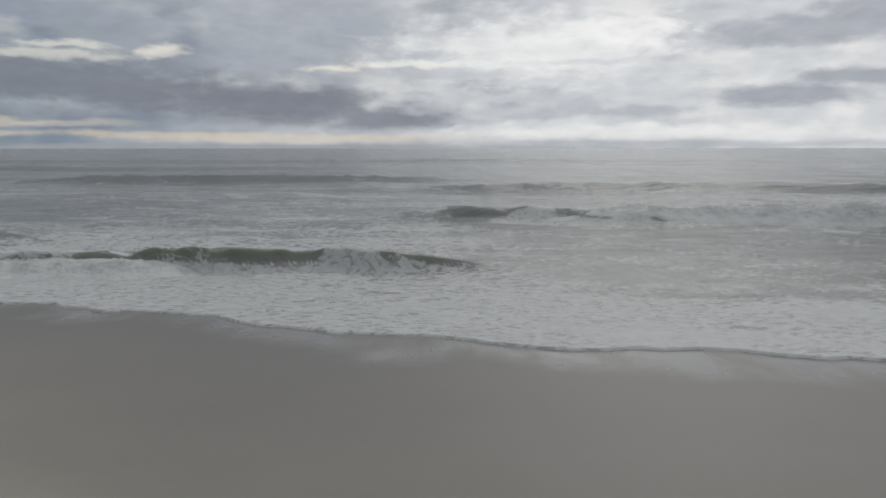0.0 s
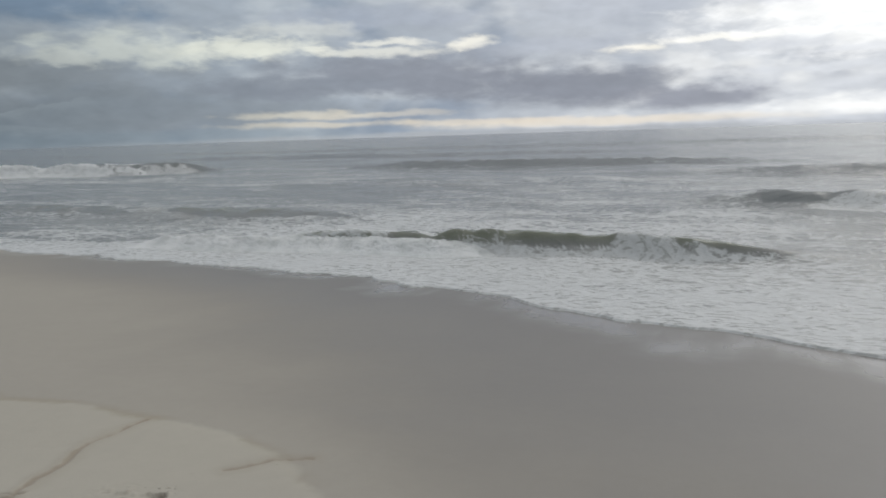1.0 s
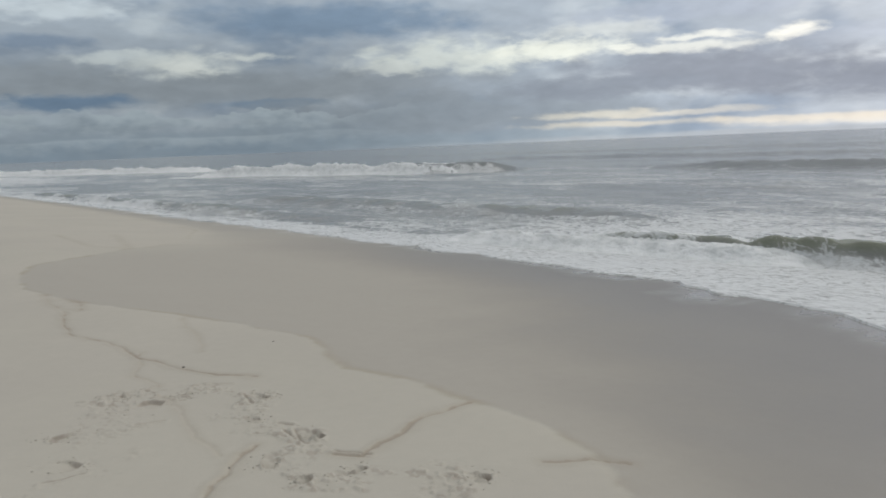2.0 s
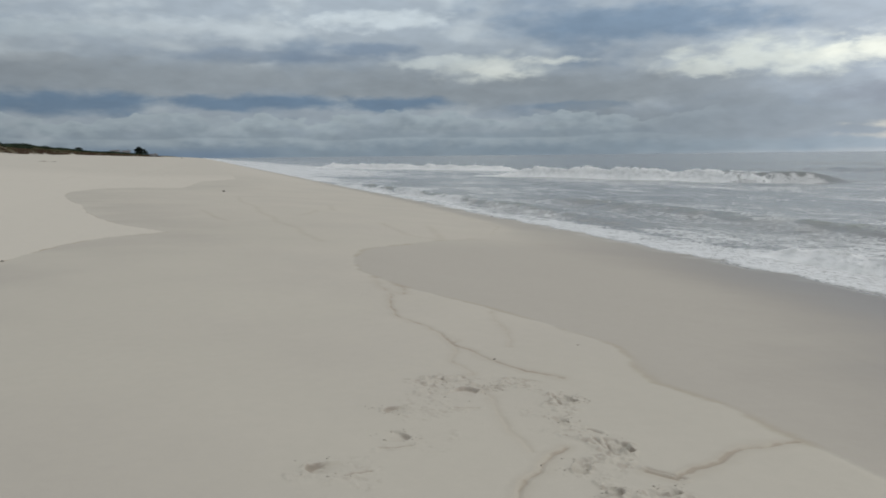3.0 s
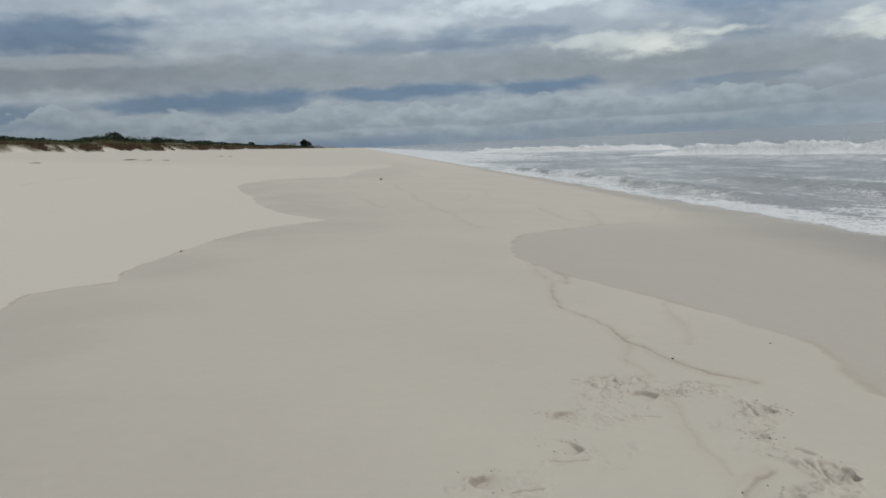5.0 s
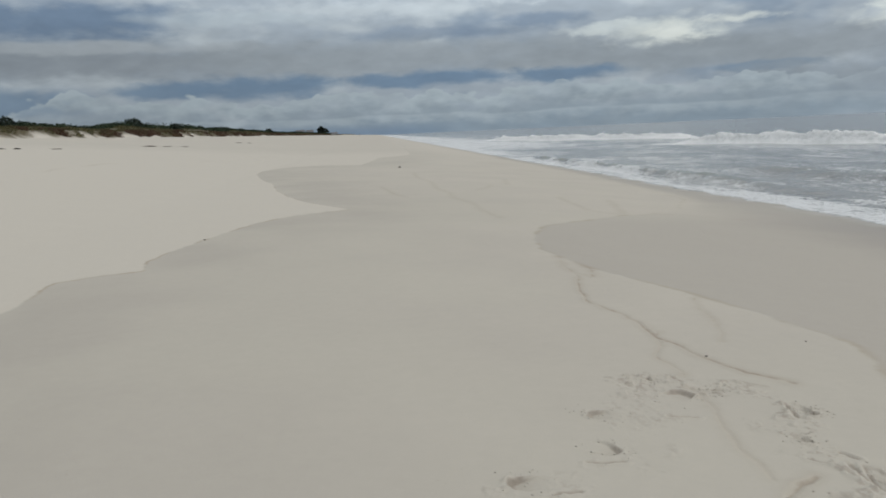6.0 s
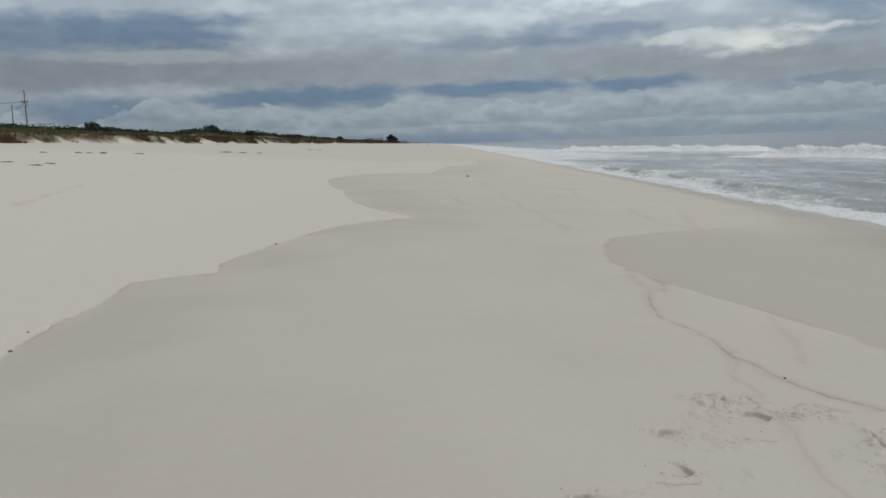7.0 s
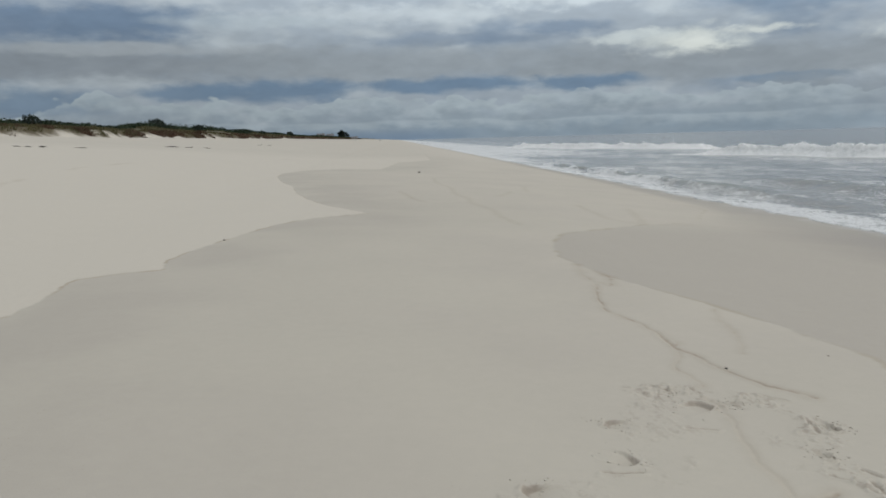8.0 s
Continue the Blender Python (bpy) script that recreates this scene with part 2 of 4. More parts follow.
# broken waves: first and second end of the foam (x, y), height, front width, back width, grain
BREAKERS = [
    (13.2, 13.0, 13.8, 4.2, 0.26, 0.45, 0.8, 0.03),
    (23.2, -2.6, 20.4, -26.0, 0.55, 0.7, 1.6, 0.045),
    (35.6, 73.0, 47.2, 44.0, 0.9, 0.9, 2.2, 0.08),
    (35.0, 160.0, 48.0, 91.0, 0.95, 1.1, 2.6, 0.15),
]


def wave_shape(x, y):
    """Height of the waves and how far each place leans to the shore."""
    z, lean = 0 * x, 0 * x
    for k, ((x0, y0), (x1, y1), h, front, back, lip) in enumerate(WAVES):
        length = math.hypot(x1 - x0, y1 - y0)
        ax, ay = (x1 - x0) / length, (y1 - y0) / length
        along = (x - x0) * ax + (y - y0) * ay
        across = (x - x0) * -ay + (y - y0) * ax          # positive out to sea
        across = across + h * 1.2 * fbm(along / (6 * h), 0 * along + k, 3, 40 + k)
        taper = step(-0.12, 0.2, along / length) * step(1.12, 0.75, along / length)
        tall = h * taper * (0.95 + 0.36 * fbm(along / (3 * h), across / (3 * h) + 2.7 * k, 4, 60 + k, 0.6))
        width = np.where(across < 0, front, back)
        bump = np.exp(-(across / width) ** 2)
        z = z + tall * bump
        z = z - 0.25 * tall * np.exp(-((across + 2.2 * front) / (1.4 * front)) ** 2)
        lean = lean + lip * tall * bump ** 2
    return z, lean


def water_height(x, y):
    u = x - swash_edge(y)
    z, lean = wave_shape(x, y)
    chop = 0.08 * fbm(x / 1.7, y / 2.4, 3, 71) * step(0.5, 5, u) * (0.45 + 0.55 * step(0.35, 0.05, z)) + 0.22 * fbm(x / 9, y / 16, 3, 75) * step(6, 25, u)
    free = SEA + z + chop
    sheet = beach(x, y) + 0.024 * step(-0.01, 0.02, u) - 0.007 + 0.035 * fbm(x / 0.5, y / 0.9, 3, 79) * step(0.1, 1.5, u)
    k = 0.06
    blend = np.clip(0.5 + 0.5 * (free - sheet) / k, 0, 1)
    return sheet * (1 - blend) + free * blend + k * blend * (1 - blend), lean


def spread(lo, fine_lo, fine_hi, hi, step_size, growth_lo, growth_hi):
    """Grid lines, even between fine_lo and fine_hi, then wider and wider."""
    mid = list(np.arange(fine_lo, fine_hi + 1e-6, step_size))
    up, s = [mid[-1]], step_size
    while up[-1] < hi:
        s *= growth_hi
        up.append(up[-1] + s)
    down, s = [mid[0]], step_size
    while down[-1] > lo:
        s *= growth_lo
        down.append(down[-1] - s)
    return np.array(down[:0:-1] + mid + up[1:])


def sheet_mesh(name, X, Y, Z, attributes=()):
    """One mesh from a grid of places."""
    r, c = X.shape
    mesh = bpy.data.meshes.new(name)
    mesh.vertices.add(r * c)
    mesh.vertices.foreach_set("co", np.stack([X, Y, Z], -1).astype(np.float32).ravel())
    i = np.arange(r * c).reshape(r, c)
    quads = np.stack([i[:-1, :-1], i[:-1, 1:], i[1:, 1:], i[1:, :-1]], -1).reshape(-1, 4)
    mesh.loops.add(quads.size)
    mesh.loops.foreach_set("vertex_index", quads.ravel().astype(np.int32))
    mesh.polygons.add(len(quads))
    mesh.polygons.foreach_set("loop_start", np.arange(0, quads.size, 4, dtype=np.int32))
    mesh.polygons.foreach_set("use_smooth", np.ones(len(quads), dtype=bool))
    mesh.update(calc_edges=True)
    for key, values in attributes:
        a = mesh.attributes.new(key, "FLOAT", "POINT")
        a.data.foreach_set("value", np.asarray(values, dtype=np.float32).ravel())
    return mesh


# ---- materials ----
def material(name):
    m = bpy.data.materials.new(name)
    m.use_nodes = True
    g = Graph(m.node_tree)
    out = g.node("ShaderNodeOutputMaterial")
    p = g.node("ShaderNodeBsdfPrincipled")
    g.t.links.new(p.outputs[0], out.inputs[0])
    return m, g, p, out


def bump(g, height, strength, distance, normal=None):
    b = g.node("ShaderNodeBump")
    g.feed(b.inputs["Height"], height)
    b.inputs["Strength"].default_value, b.inputs["Distance"].default_value = strength, distance
    g.feed(b.inputs["Normal"], normal)
    return b.outputs[0]


def simple(name, colour, rough, vary=0.25, scale=6.0, metal=0.0, bumpy=0.0):
    m, g, p, _ = material(name)
    at = g.node("ShaderNodeTexCoord").outputs["Object"]
    n = g.math("ADD", g.noise(at, scale, 5), g.math("MULTIPLY", g.noise(at, scale * 9, 3), 0.5))
    info = g.node("ShaderNodeObjectInfo").outputs["Random"]
    f = g.math("MULTIPLY_ADD", g.math("SUBTRACT", n, 0.75), vary * 3, g.math("MULTIPLY_ADD", info, vary * 0.6, 1 - vary * 0.3))
    g.feed(p.inputs["Base Color"], g.vec("SCALE", (*colour,), f))
    p.inputs["Roughness"].default_value, p.inputs["Metallic"].default_value = rough, metal
    if bumpy:
        g.feed(p.inputs["Normal"], bump(g, g.noise(at, scale * 4, 4), 0.6, bumpy))
    return m


def sand_material():
    m, g, p, _ = material("sand")
    at = g.node("ShaderNodeTexCoord").outputs["Object"]
    edge_noise = g.math("MULTIPLY", g.math("SUBTRACT", g.noise(at, 2.2, 5, 0.6), 0.5), 0.22)
    tiny = g.math("MULTIPLY", g.math("SUBTRACT", g.noise(at, 16, 4, 0.6), 0.5), 0.05)
    shift = g.math("ADD", edge_noise, tiny)
    upper = g.math("ADD", g.attr("upper"), shift)       # metres above the last high run of water
    damp = g.math("ADD", g.attr("damp"), shift)         # metres seaward of the damp line
    wet = g.attr("wet")                                  # metres from the water's edge
    crack = g.math("ADD", g.attr("crack"), g.math("ADD", g.math("MULTIPLY", g.math("SUBTRACT", g.noise(at, 14, 4), 0.5), 0.045), g.ramp(g.noise(at, 3.0, 2), 0.38, 0.62, 0.010, -0.006)))
    broad = g.noise(at, 0.35, 4, 0.55)
    grain = g.noise(at, 260, 3, 0.7)
    mid = g.noise(at, 9, 5, 0.6)
    col = g.mix(g.ramp(broad, 0.35, 0.65), DAMP_A, DAMP_B)
    col = g.mix(g.math("MULTIPLY", g.ramp(upper, -5.0, -0.3), g.ramp(g.noise(at, 0.5, 3), 0.3, 0.65, 0.6, 1.0)), col, DAMP_C)
    # soft zones of yellower and pinker sand
    col = g.mix(g.ramp(g.noise(g.vec("ADD", at, (5, 2, 0)), 0.30, 2), 0.42, 0.60, 0.0, 0.5), col, (0.430, 0.402, 0.340, 1))
    # further along the beach the sand has dried more
    col = g.mix(g.ramp(g.split(at)[1], 30.0, 90.0, 0.0, 0.6), col, DRY)
    along = g.split(at)[1]
    col = g.mix(g.math("MULTIPLY", g.ramp(upper, -0.02, 0.03), g.ramp(along, 80.0, 54.0)), col, DRY)
    rim = g.math("MULTIPLY", g.ramp(g.math("ABSOLUTE", upper), 0.035, 0.0), g.ramp(g.noise(at, 1.3, 4), 0.40, 0.6, 0.0, 0.7))
    col = g.mix(rim, col, (0.30, 0.25, 0.18, 1))
    col = g.mix(g.math("MULTIPLY", g.ramp(damp, -0.02, 0.05, 0, 0.85), g.ramp(along, 16.5, 12.6)), col, WET_A)
    brink = g.math("MULTIPLY", g.ramp(g.math("ABSOLUTE", g.math("SUBTRACT", damp, 0.03)), 0.09, 0.0), g.ramp(g.noise(at, 1.1, 4), 0.45, 0.62, 0.0, 0.45))
    old = g.math("MULTIPLY", g.ramp(g.math("ABSOLUTE", g.math("SUBTRACT", g.math("ADD", upper, g.math("MULTIPLY", g.noise(at, 0.22, 3), 2.4)), 9.0)), 0.22, 0.0), g.ramp(g.noise(at, 0.35, 3), 0.48, 0.62, 0.0, 0.35))
    col = g.mix(old, col, (0.34, 0.29, 0.22, 1))
    col = g.mix(brink, col, (0.31, 0.27, 0.195, 1))
    rise = g.math("ADD", wet, g.math("MULTIPLY", g.math("SUBTRACT", g.noise(at, 0.5, 4, 0.6), 0.5), 2.2))
    soak = g.math("MULTIPLY", g.ramp(rise, 5.4, 0.8), g.math("MULTIPLY", g.ramp(damp, 0.0, 0.8), g.ramp(along, 7.0, 15.0, 1.0, 0.4)))
    col = g.mix(soak, col, WET_B)
    col = g.mix(g.ramp(crack, 0.10, 0.0, 0, 0.26), col, (0.31, 0.262, 0.200, 1))
    col = g.mix(g.ramp(crack, 0.020, 0.0, 0, 0.5), col, (0.25, 0.205, 0.155, 1))
    # footmarks: moist turned-up sand, with the shade of their steep walls painted in
    dug_shade = g.math("MULTIPLY", g.attr("dug_shade"), g.ramp(g.noise(at, 40, 4, 0.6), 0.3, 0.6, 0.75, 1.0))
    col = g.mix(dug_shade, col, (0.215, 0.178, 0.145, 1))
    speck = g.math("MULTIPLY", g.ramp(g.noise(at, 55, 2, 0.5), 0.70, 0.76, 0, 0.5), g.ramp(g.noise(at, 0.8, 3), 0.5, 0.65))
    col = g.mix(speck, col, (0.22, 0.19, 0.15, 1))
    tone = g.math("ADD", g.math("MULTIPLY_ADD", grain, 0.16, 0.92), g.math("MULTIPLY", g.math("SUBTRACT", mid, 0.5), 0.08))
    g.feed(p.inputs["Base Color"], g.vec("SCALE", col, tone))
    film = g.ramp(g.math("ADD", rise, g.math("MULTIPLY", g.math("SUBTRACT", broad, 0.5), 1.0)), 0.95, 0.2)
    film = g.math("MULTIPLY", film, g.ramp(g.noise(g.mapped(at, (0.35, 1.3, 1.0)), 0.8, 4), 0.36, 0.58, 0.15, 1.0))
    rough = g.math("SUBTRACT", g.ramp(soak, 0.0, 1.0, 0.85, 0.46), g.math("MULTIPLY", film, 0.34))
    g.feed(p.inputs["Roughness"], rough)
    g.feed(p.inputs["Specular IOR Level"], g.ramp(soak, 0.0, 1.0, 0.25, 0.42))
    dull = g.math("SUBTRACT", 1.0, g.math("MULTIPLY", soak, 0.85))
    h = g.math("MULTIPLY", g.math("ADD", g.math("MULTIPLY", grain, 0.25), mid), dull)
    g.feed(p.inputs["Normal"], bump(g, h, 0.35, 0.01))
    return m


DAMP_C = (0.368, 0.341, 0.294, 1)
DRY, DAMP_A, DAMP_B = (0.468, 0.435, 0.374, 1), (0.411, 0.3802, 0.328, 1), (0.436, 0.404, 0.346, 1)
WET_A, WET_B = (0.358, 0.331, 0.287, 1), (0.190, 0.176, 0.161, 1)


def water_material():
    m, g, p, out = material("sea_water")
    at = g.node("ShaderNodeTexCoord").outputs["Object"]
    foam, shallow = g.attr("foam"), g.attr("shallow")
    # water, sandy near the beach
    milky = g.math("MULTIPLY", g.ramp(g.noise(g.mapped(at, (1.0, 0.4, 1.0)), 0.45, 6, 0.62, 0.6), 0.42, 0.66, 0.0, 0.85), g.ramp(foam, 0.1, 0.4))
    g.feed(p.inputs["Base Color"], g.mix(milky, g.mix(shallow, (0.186, 0.198, 0.201, 1), (0.238, 0.236, 0.222, 1)), (0.40, 0.40, 0.385, 1)))
    body = p.inputs["Base Color"].links[0].from_socket
    g.feed(p.inputs["Base Color"], g.mix(g.math("MULTIPLY", g.attr("face"), 0.8), body, (0.185, 0.198, 0.140, 1)))
    p.inputs["Roughness"].default_value, p.inputs["IOR"].default_value = 0.16, 1.33
    near = g.mapped(at, (1.0, 0.45, 0.4))
    ripple = g.math("ADD", g.noise(near, 3.2, 5, 0.6), g.math("MULTIPLY", g.noise(near, 0.55, 4, 0.55), 2.4))
    swell = g.noise(g.mapped(at, (0.10, 0.03, 0.05)), 1.0, 5, 0.6)
    b1 = bump(g, ripple, 0.8, 0.12)
    g.feed(p.inputs["Normal"], bump(g, swell, 0.6, 1.4, b1))
    # foam in loops, tatters and sheets
    warp = g.vec("ADD", at, g.vec("SCALE", g.vec("SUBTRACT", g.noise(at, 1.1, 4, color=True), (0.5, 0.5, 0.5)), 0.9))
    flow = g.mapped(warp, (1.0, 0.5, 1.0))
    loops = None
    for scale, thin in ((1.3, 12.0), (3.4, 8.0)):
        ring = g.math("ABSOLUTE", g.math("SUBTRACT", g.noise(flow, scale, 4, 0.55, 0.4), 0.5))
        ring = g.math("SUBTRACT", 1.0, g.math("MULTIPLY", ring, thin), clamp=True)
        loops = ring if loops is None else g.math("MAXIMUM", loops, ring)
    froth = g.noise(flow, 0.8, 7, 0.66, 0.4)
    pits = g.noise(g.mapped(at, (1.0, 0.6, 1.0)), 12.0, 4, 0.62)
    level = g.math("ADD", g.math("MULTIPLY_ADD", foam, 1.1, g.math("MULTIPLY", loops, 0.42)), g.math("ADD", g.math("MULTIPLY", g.math("SUBTRACT", froth, 0.5), 0.85), g.math("MULTIPLY", g.math("SUBTRACT", pits, 0.5), 0.6)))
    dash = g.math("MULTIPLY", g.ramp(g.noise(g.mapped(warp, (2.0, 0.7, 1.0)), 7.5, 3, 0.6), 0.51, 0.61), g.ramp(g.noise(at, 0.45, 3), 0.34, 0.56, 0.2, 0.8))
    cover = g.math("MULTIPLY", g.ramp(level, 0.55, 0.80, 0.0, 0.93), g.math("SUBTRACT", 1.0, dash))
    white = g.node("ShaderNodeBsdfPrincipled")
    g.feed(white.inputs["Base Color"], g.mix(g.noise(at, 7, 5), (0.44, 0.45, 0.447, 1), (0.74, 0.75, 0.747, 1)))
    white.inputs["Roughness"].default_value = 0.6
    g.feed(white.inputs["Normal"], bump(g, g.math("ADD", froth, g.math("MULTIPLY", g.noise(at, 14, 4), 0.4)), 0.8, 0.06))
    mix = g.node("ShaderNodeMixShader")
    g.feed(mix.inputs[0], cover)
    g.t.links.new(p.outputs[0], mix.inputs[1])
    g.t.links.new(white.outputs[0], mix.inputs[2])
    g.t.links.new(mix.outputs[0], out.inputs[0])
    return m


def froth_material():
    m, g, p, out = material("white_water")
    at = g.node("ShaderNodeTexCoord").outputs["Object"]
    n = g.noise(at, 2.5, 6, 0.65)
    g.feed(p.inputs["Base Color"], g.mix(g.ramp(n, 0.3, 0.6), (0.66, 0.68, 0.67, 1), (0.88, 0.89, 0.885, 1)))
    p.inputs["Roughness"].default_value = 0.7
    g.feed(p.inputs["Normal"], bump(g, g.noise(at, 9, 5, 0.65), 0.8, 0.08))
    # air and droplets let light through from behind
    lit = g.node("ShaderNodeBsdfTranslucent")
    lit.inputs[0].default_value = (0.85, 0.87, 0.86, 1)
    both = g.node("ShaderNodeMixShader")
    both.inputs[0].default_value = 0.16
    g.t.links.new(p.outputs[0], both.inputs[1])
    g.t.links.new(lit.outputs[0], both.inputs[2])
    g.t.links.new(both.outputs[0], out.inputs[0])
    return m


M_SAND, M_WATER, M_FROTH = sand_material(), water_material(), froth_material()


# ---- ground: one sheet of sand from the dunes to beneath the sea ----
# marks left on the berm by the last high water (x, y)
UPPER_LINE = [(-3.0, -60), (-2.9, 0), (-3.02, 5.9), (-3.1, 6.75), (-3.03, 7.5), (-3.02, 8.76), (-2.74, 9.06), (-2.26, 9.38), (-2.38, 10.13),
              (-1.93, 11.94), (-1.5, 13.5), (-1.2, 14.3), (-0.79, 14.95), (-0.23, 15.43), (0.4, 15.9), (-0.03, 16.75), (-0.6, 18.1), (-1.03, 19.7), (-1.45, 21.9), (-1.75, 25.0), (-2.4, 28.2),
              (-2.85, 31.8), (-2.8, 34.6), (-2.05, 37.8), (-0.13, 39.6), (1.83, 39.3), (2.45, 42.8), (3.57, 50.6), (5.26, 53.3), (6.5, 57.0), (15, 150), (60, 800)]
DAMP_LINE = [(-1.5, -60), (-0.6, -4), (1.2, -0.8), (2.3, 0.7), (2.7, 1.25), (2.86, 1.48), (3.05, 1.75), (3.22, 2.13), (3.3, 2.79), (3.33, 3.5), (3.2, 4.0), (3.47, 4.63), (3.6, 5.03),
             (3.49, 5.91), (3.24, 7.06), (2.91, 7.96), (2.76, 8.77), (2.69, 9.83), (2.96, 11.2), (3.45, 12.2), (4.63, 13.3), (5.52, 14.1), (7.4, 15.4), (9.4, 19), (10.8, 30), (14.6, 80), (26, 240), (75, 900)]
# small runnels: how far faded, width, line (x, y)
CRACKS = [
    (0.0, 1.0, [(2.55, 7.9), (2.28, 7.11), (2.24, 6.6), (2.36, 5.98), (2.32, 5.42), (2.42, 4.93), (2.49, 4.56), (2.69, 4.3)]),
    (0.0, 1.0, [(3.28, 2.78), (2.93, 2.83), (2.69, 2.71), (2.45, 2.69), (2.3, 2.62), (2.22, 2.75)]),
    (0.0, 1.0, [(1.96, 3.15), (1.80, 3.05), (1.71, 2.93), (1.60, 2.88), (1.50, 2.78), (1.42, 2.62), (1.43, 2.5), (1.36, 2.4)]),
    (0.0, 1.0, [(2.86, 1.9), (3.05, 1.72), (3.13, 1.58)]),
    (0.022, 1.0, [(2.03, 4.36), (1.94, 3.91), (1.83, 3.51), (1.78, 3.16)]),
    (0.012, 1.0, [(2.4, 5.6), (2.23, 5.29), (2.1, 4.93), (2.08, 4.59)]),
    (0.014, 1.0, [(3.26, 6.68), (3.07, 6.22), (2.92, 5.66), (2.77, 5.27)]),
    (0.010, 1.4, [(2.76, 9.2), (2.6, 8.6), (2.56, 8.1), (2.68, 7.8), (2.84, 8.3), (2.8, 8.75)]),
    (0.012, 1.8, [(1.5, 22.8), (1.61, 21.73), (1.68, 19.92), (1.9, 18.6)]),
    (0.017, 2.0, [(3.55, 31.0), (3.2, 27.0), (3.34, 24.2), (3.05, 21.6), (3.15, 19.8), (2.98, 18.3), (3.16, 16.6), (3.02, 15.1), (3.05, 13.6)]),
    (0.008, 2.0, [(5.75, 18.6), (5.6, 17.4), (5.32, 15.1), (5.73, 14.3), (6.96, 14.7), (7.72, 14.1), (8.4, 14.0)]),
    (0.010, 2.0, [(6.95, 18.2), (6.3, 16.0), (5.83, 14.5)]),
    (0.010, 2.0, [(4.0, 20.3), (4.38, 20.9), (4.98, 22.7)]),
    (0.012, 2.0, [(6.25, 26.3), (5.53, 22.9)]),
]


def line_distance(x, y, line):
    """Distance to a polyline, and the side: positive to its right when walking along it."""
    best, side = np.full(x.shape, 1e9), np.zeros(x.shape)
    for (x0, y0), (x1, y1) in zip(line, line[1:]):
        dx, dy = x1 - x0, y1 - y0
        t = np.clip(((x - x0) * dx + (y - y0) * dy) / (dx * dx + dy * dy), 0, 1)
        d = np.hypot(x - x0 - t * dx, y - y0 - t * dy)
        s = (x - x0) * dy - (y - y0) * dx
        near = d < best
        best, side = np.where(near, d, best), np.where(near, s, side)
    return best, np.sign(side)


# footprints: the pressed-in end (x, y), the shallow end (x, y), width, depth
PRINTS = [(0.63, 3.35, 0.90, 3.31, 0.14, 0.024), (1.24, 3.57, 1.08, 3.74, 0.15, 0.021), (1.26, 4.08, 1.48, 3.97, 0.14, 0.020), (1.96, 4.29, 1.70, 4.18, 0.17, 0.020),
          (1.81, 4.56, 1.92, 4.52, 0.05, 0.026), (2.10, 4.28, 2.25, 4.28, 0.06, 0.020), (2.46, 3.81, 2.44, 4.02, 0.08, 0.038), (2.19, 3.48, 2.20, 3.63, 0.07, 0.026),
          (2.28, 2.97, 2.29, 3.20, 0.09, 0.046), (1.88, 2.84, 2.00, 3.00, 0.08, 0.028), (1.93, 2.55, 1.88, 2.66, 0.08, 0.028), (2.18, 2.47, 2.16, 2.58, 0.08, 0.030), (2.52, 1.96, 2.46, 2.10, 0.09, 0.034)]
# thin slides beside them (x, y) to (x, y)
SLIDES = [((1.68, 3.96), (1.83, 3.92)), ((1.98, 4.60), (2.02, 4.47)), ((2.36, 4.41), (2.47, 4.28)), ((2.40, 4.00), (2.35, 3.81)), ((2.27, 3.20), (2.18, 2.99)), ((2.22, 3.23), (2.18, 3.07)),
          ((2.23, 2.78), (2.33, 2.61)), ((1.05, 3.50), (1.22, 3.47)), ((0.80, 3.22), (0.92, 3.23)), ((2.30, 3.28), (2.26, 3.36)), ((2.08, 3.33), (2.16, 3.22))]
# where feet passed (x, y)
TRACKS = [(0.45, [(0.55, 3.2), (0.8, 3.25), (1.05, 3.42), (1.25, 3.5), (1.4, 3.85), (1.6, 4.0), (1.75, 4.25), (1.85, 4.5)]),
          (1.0, [(1.75, 4.5), (2.0, 4.5), (2.15, 4.25), (2.3, 4.2), (2.42, 3.95), (2.22, 3.6), (2.12, 3.3), (2.2, 3.05), (1.95, 2.9), (1.9, 2.6), (2.15, 2.5), (2.4, 2.1)])]


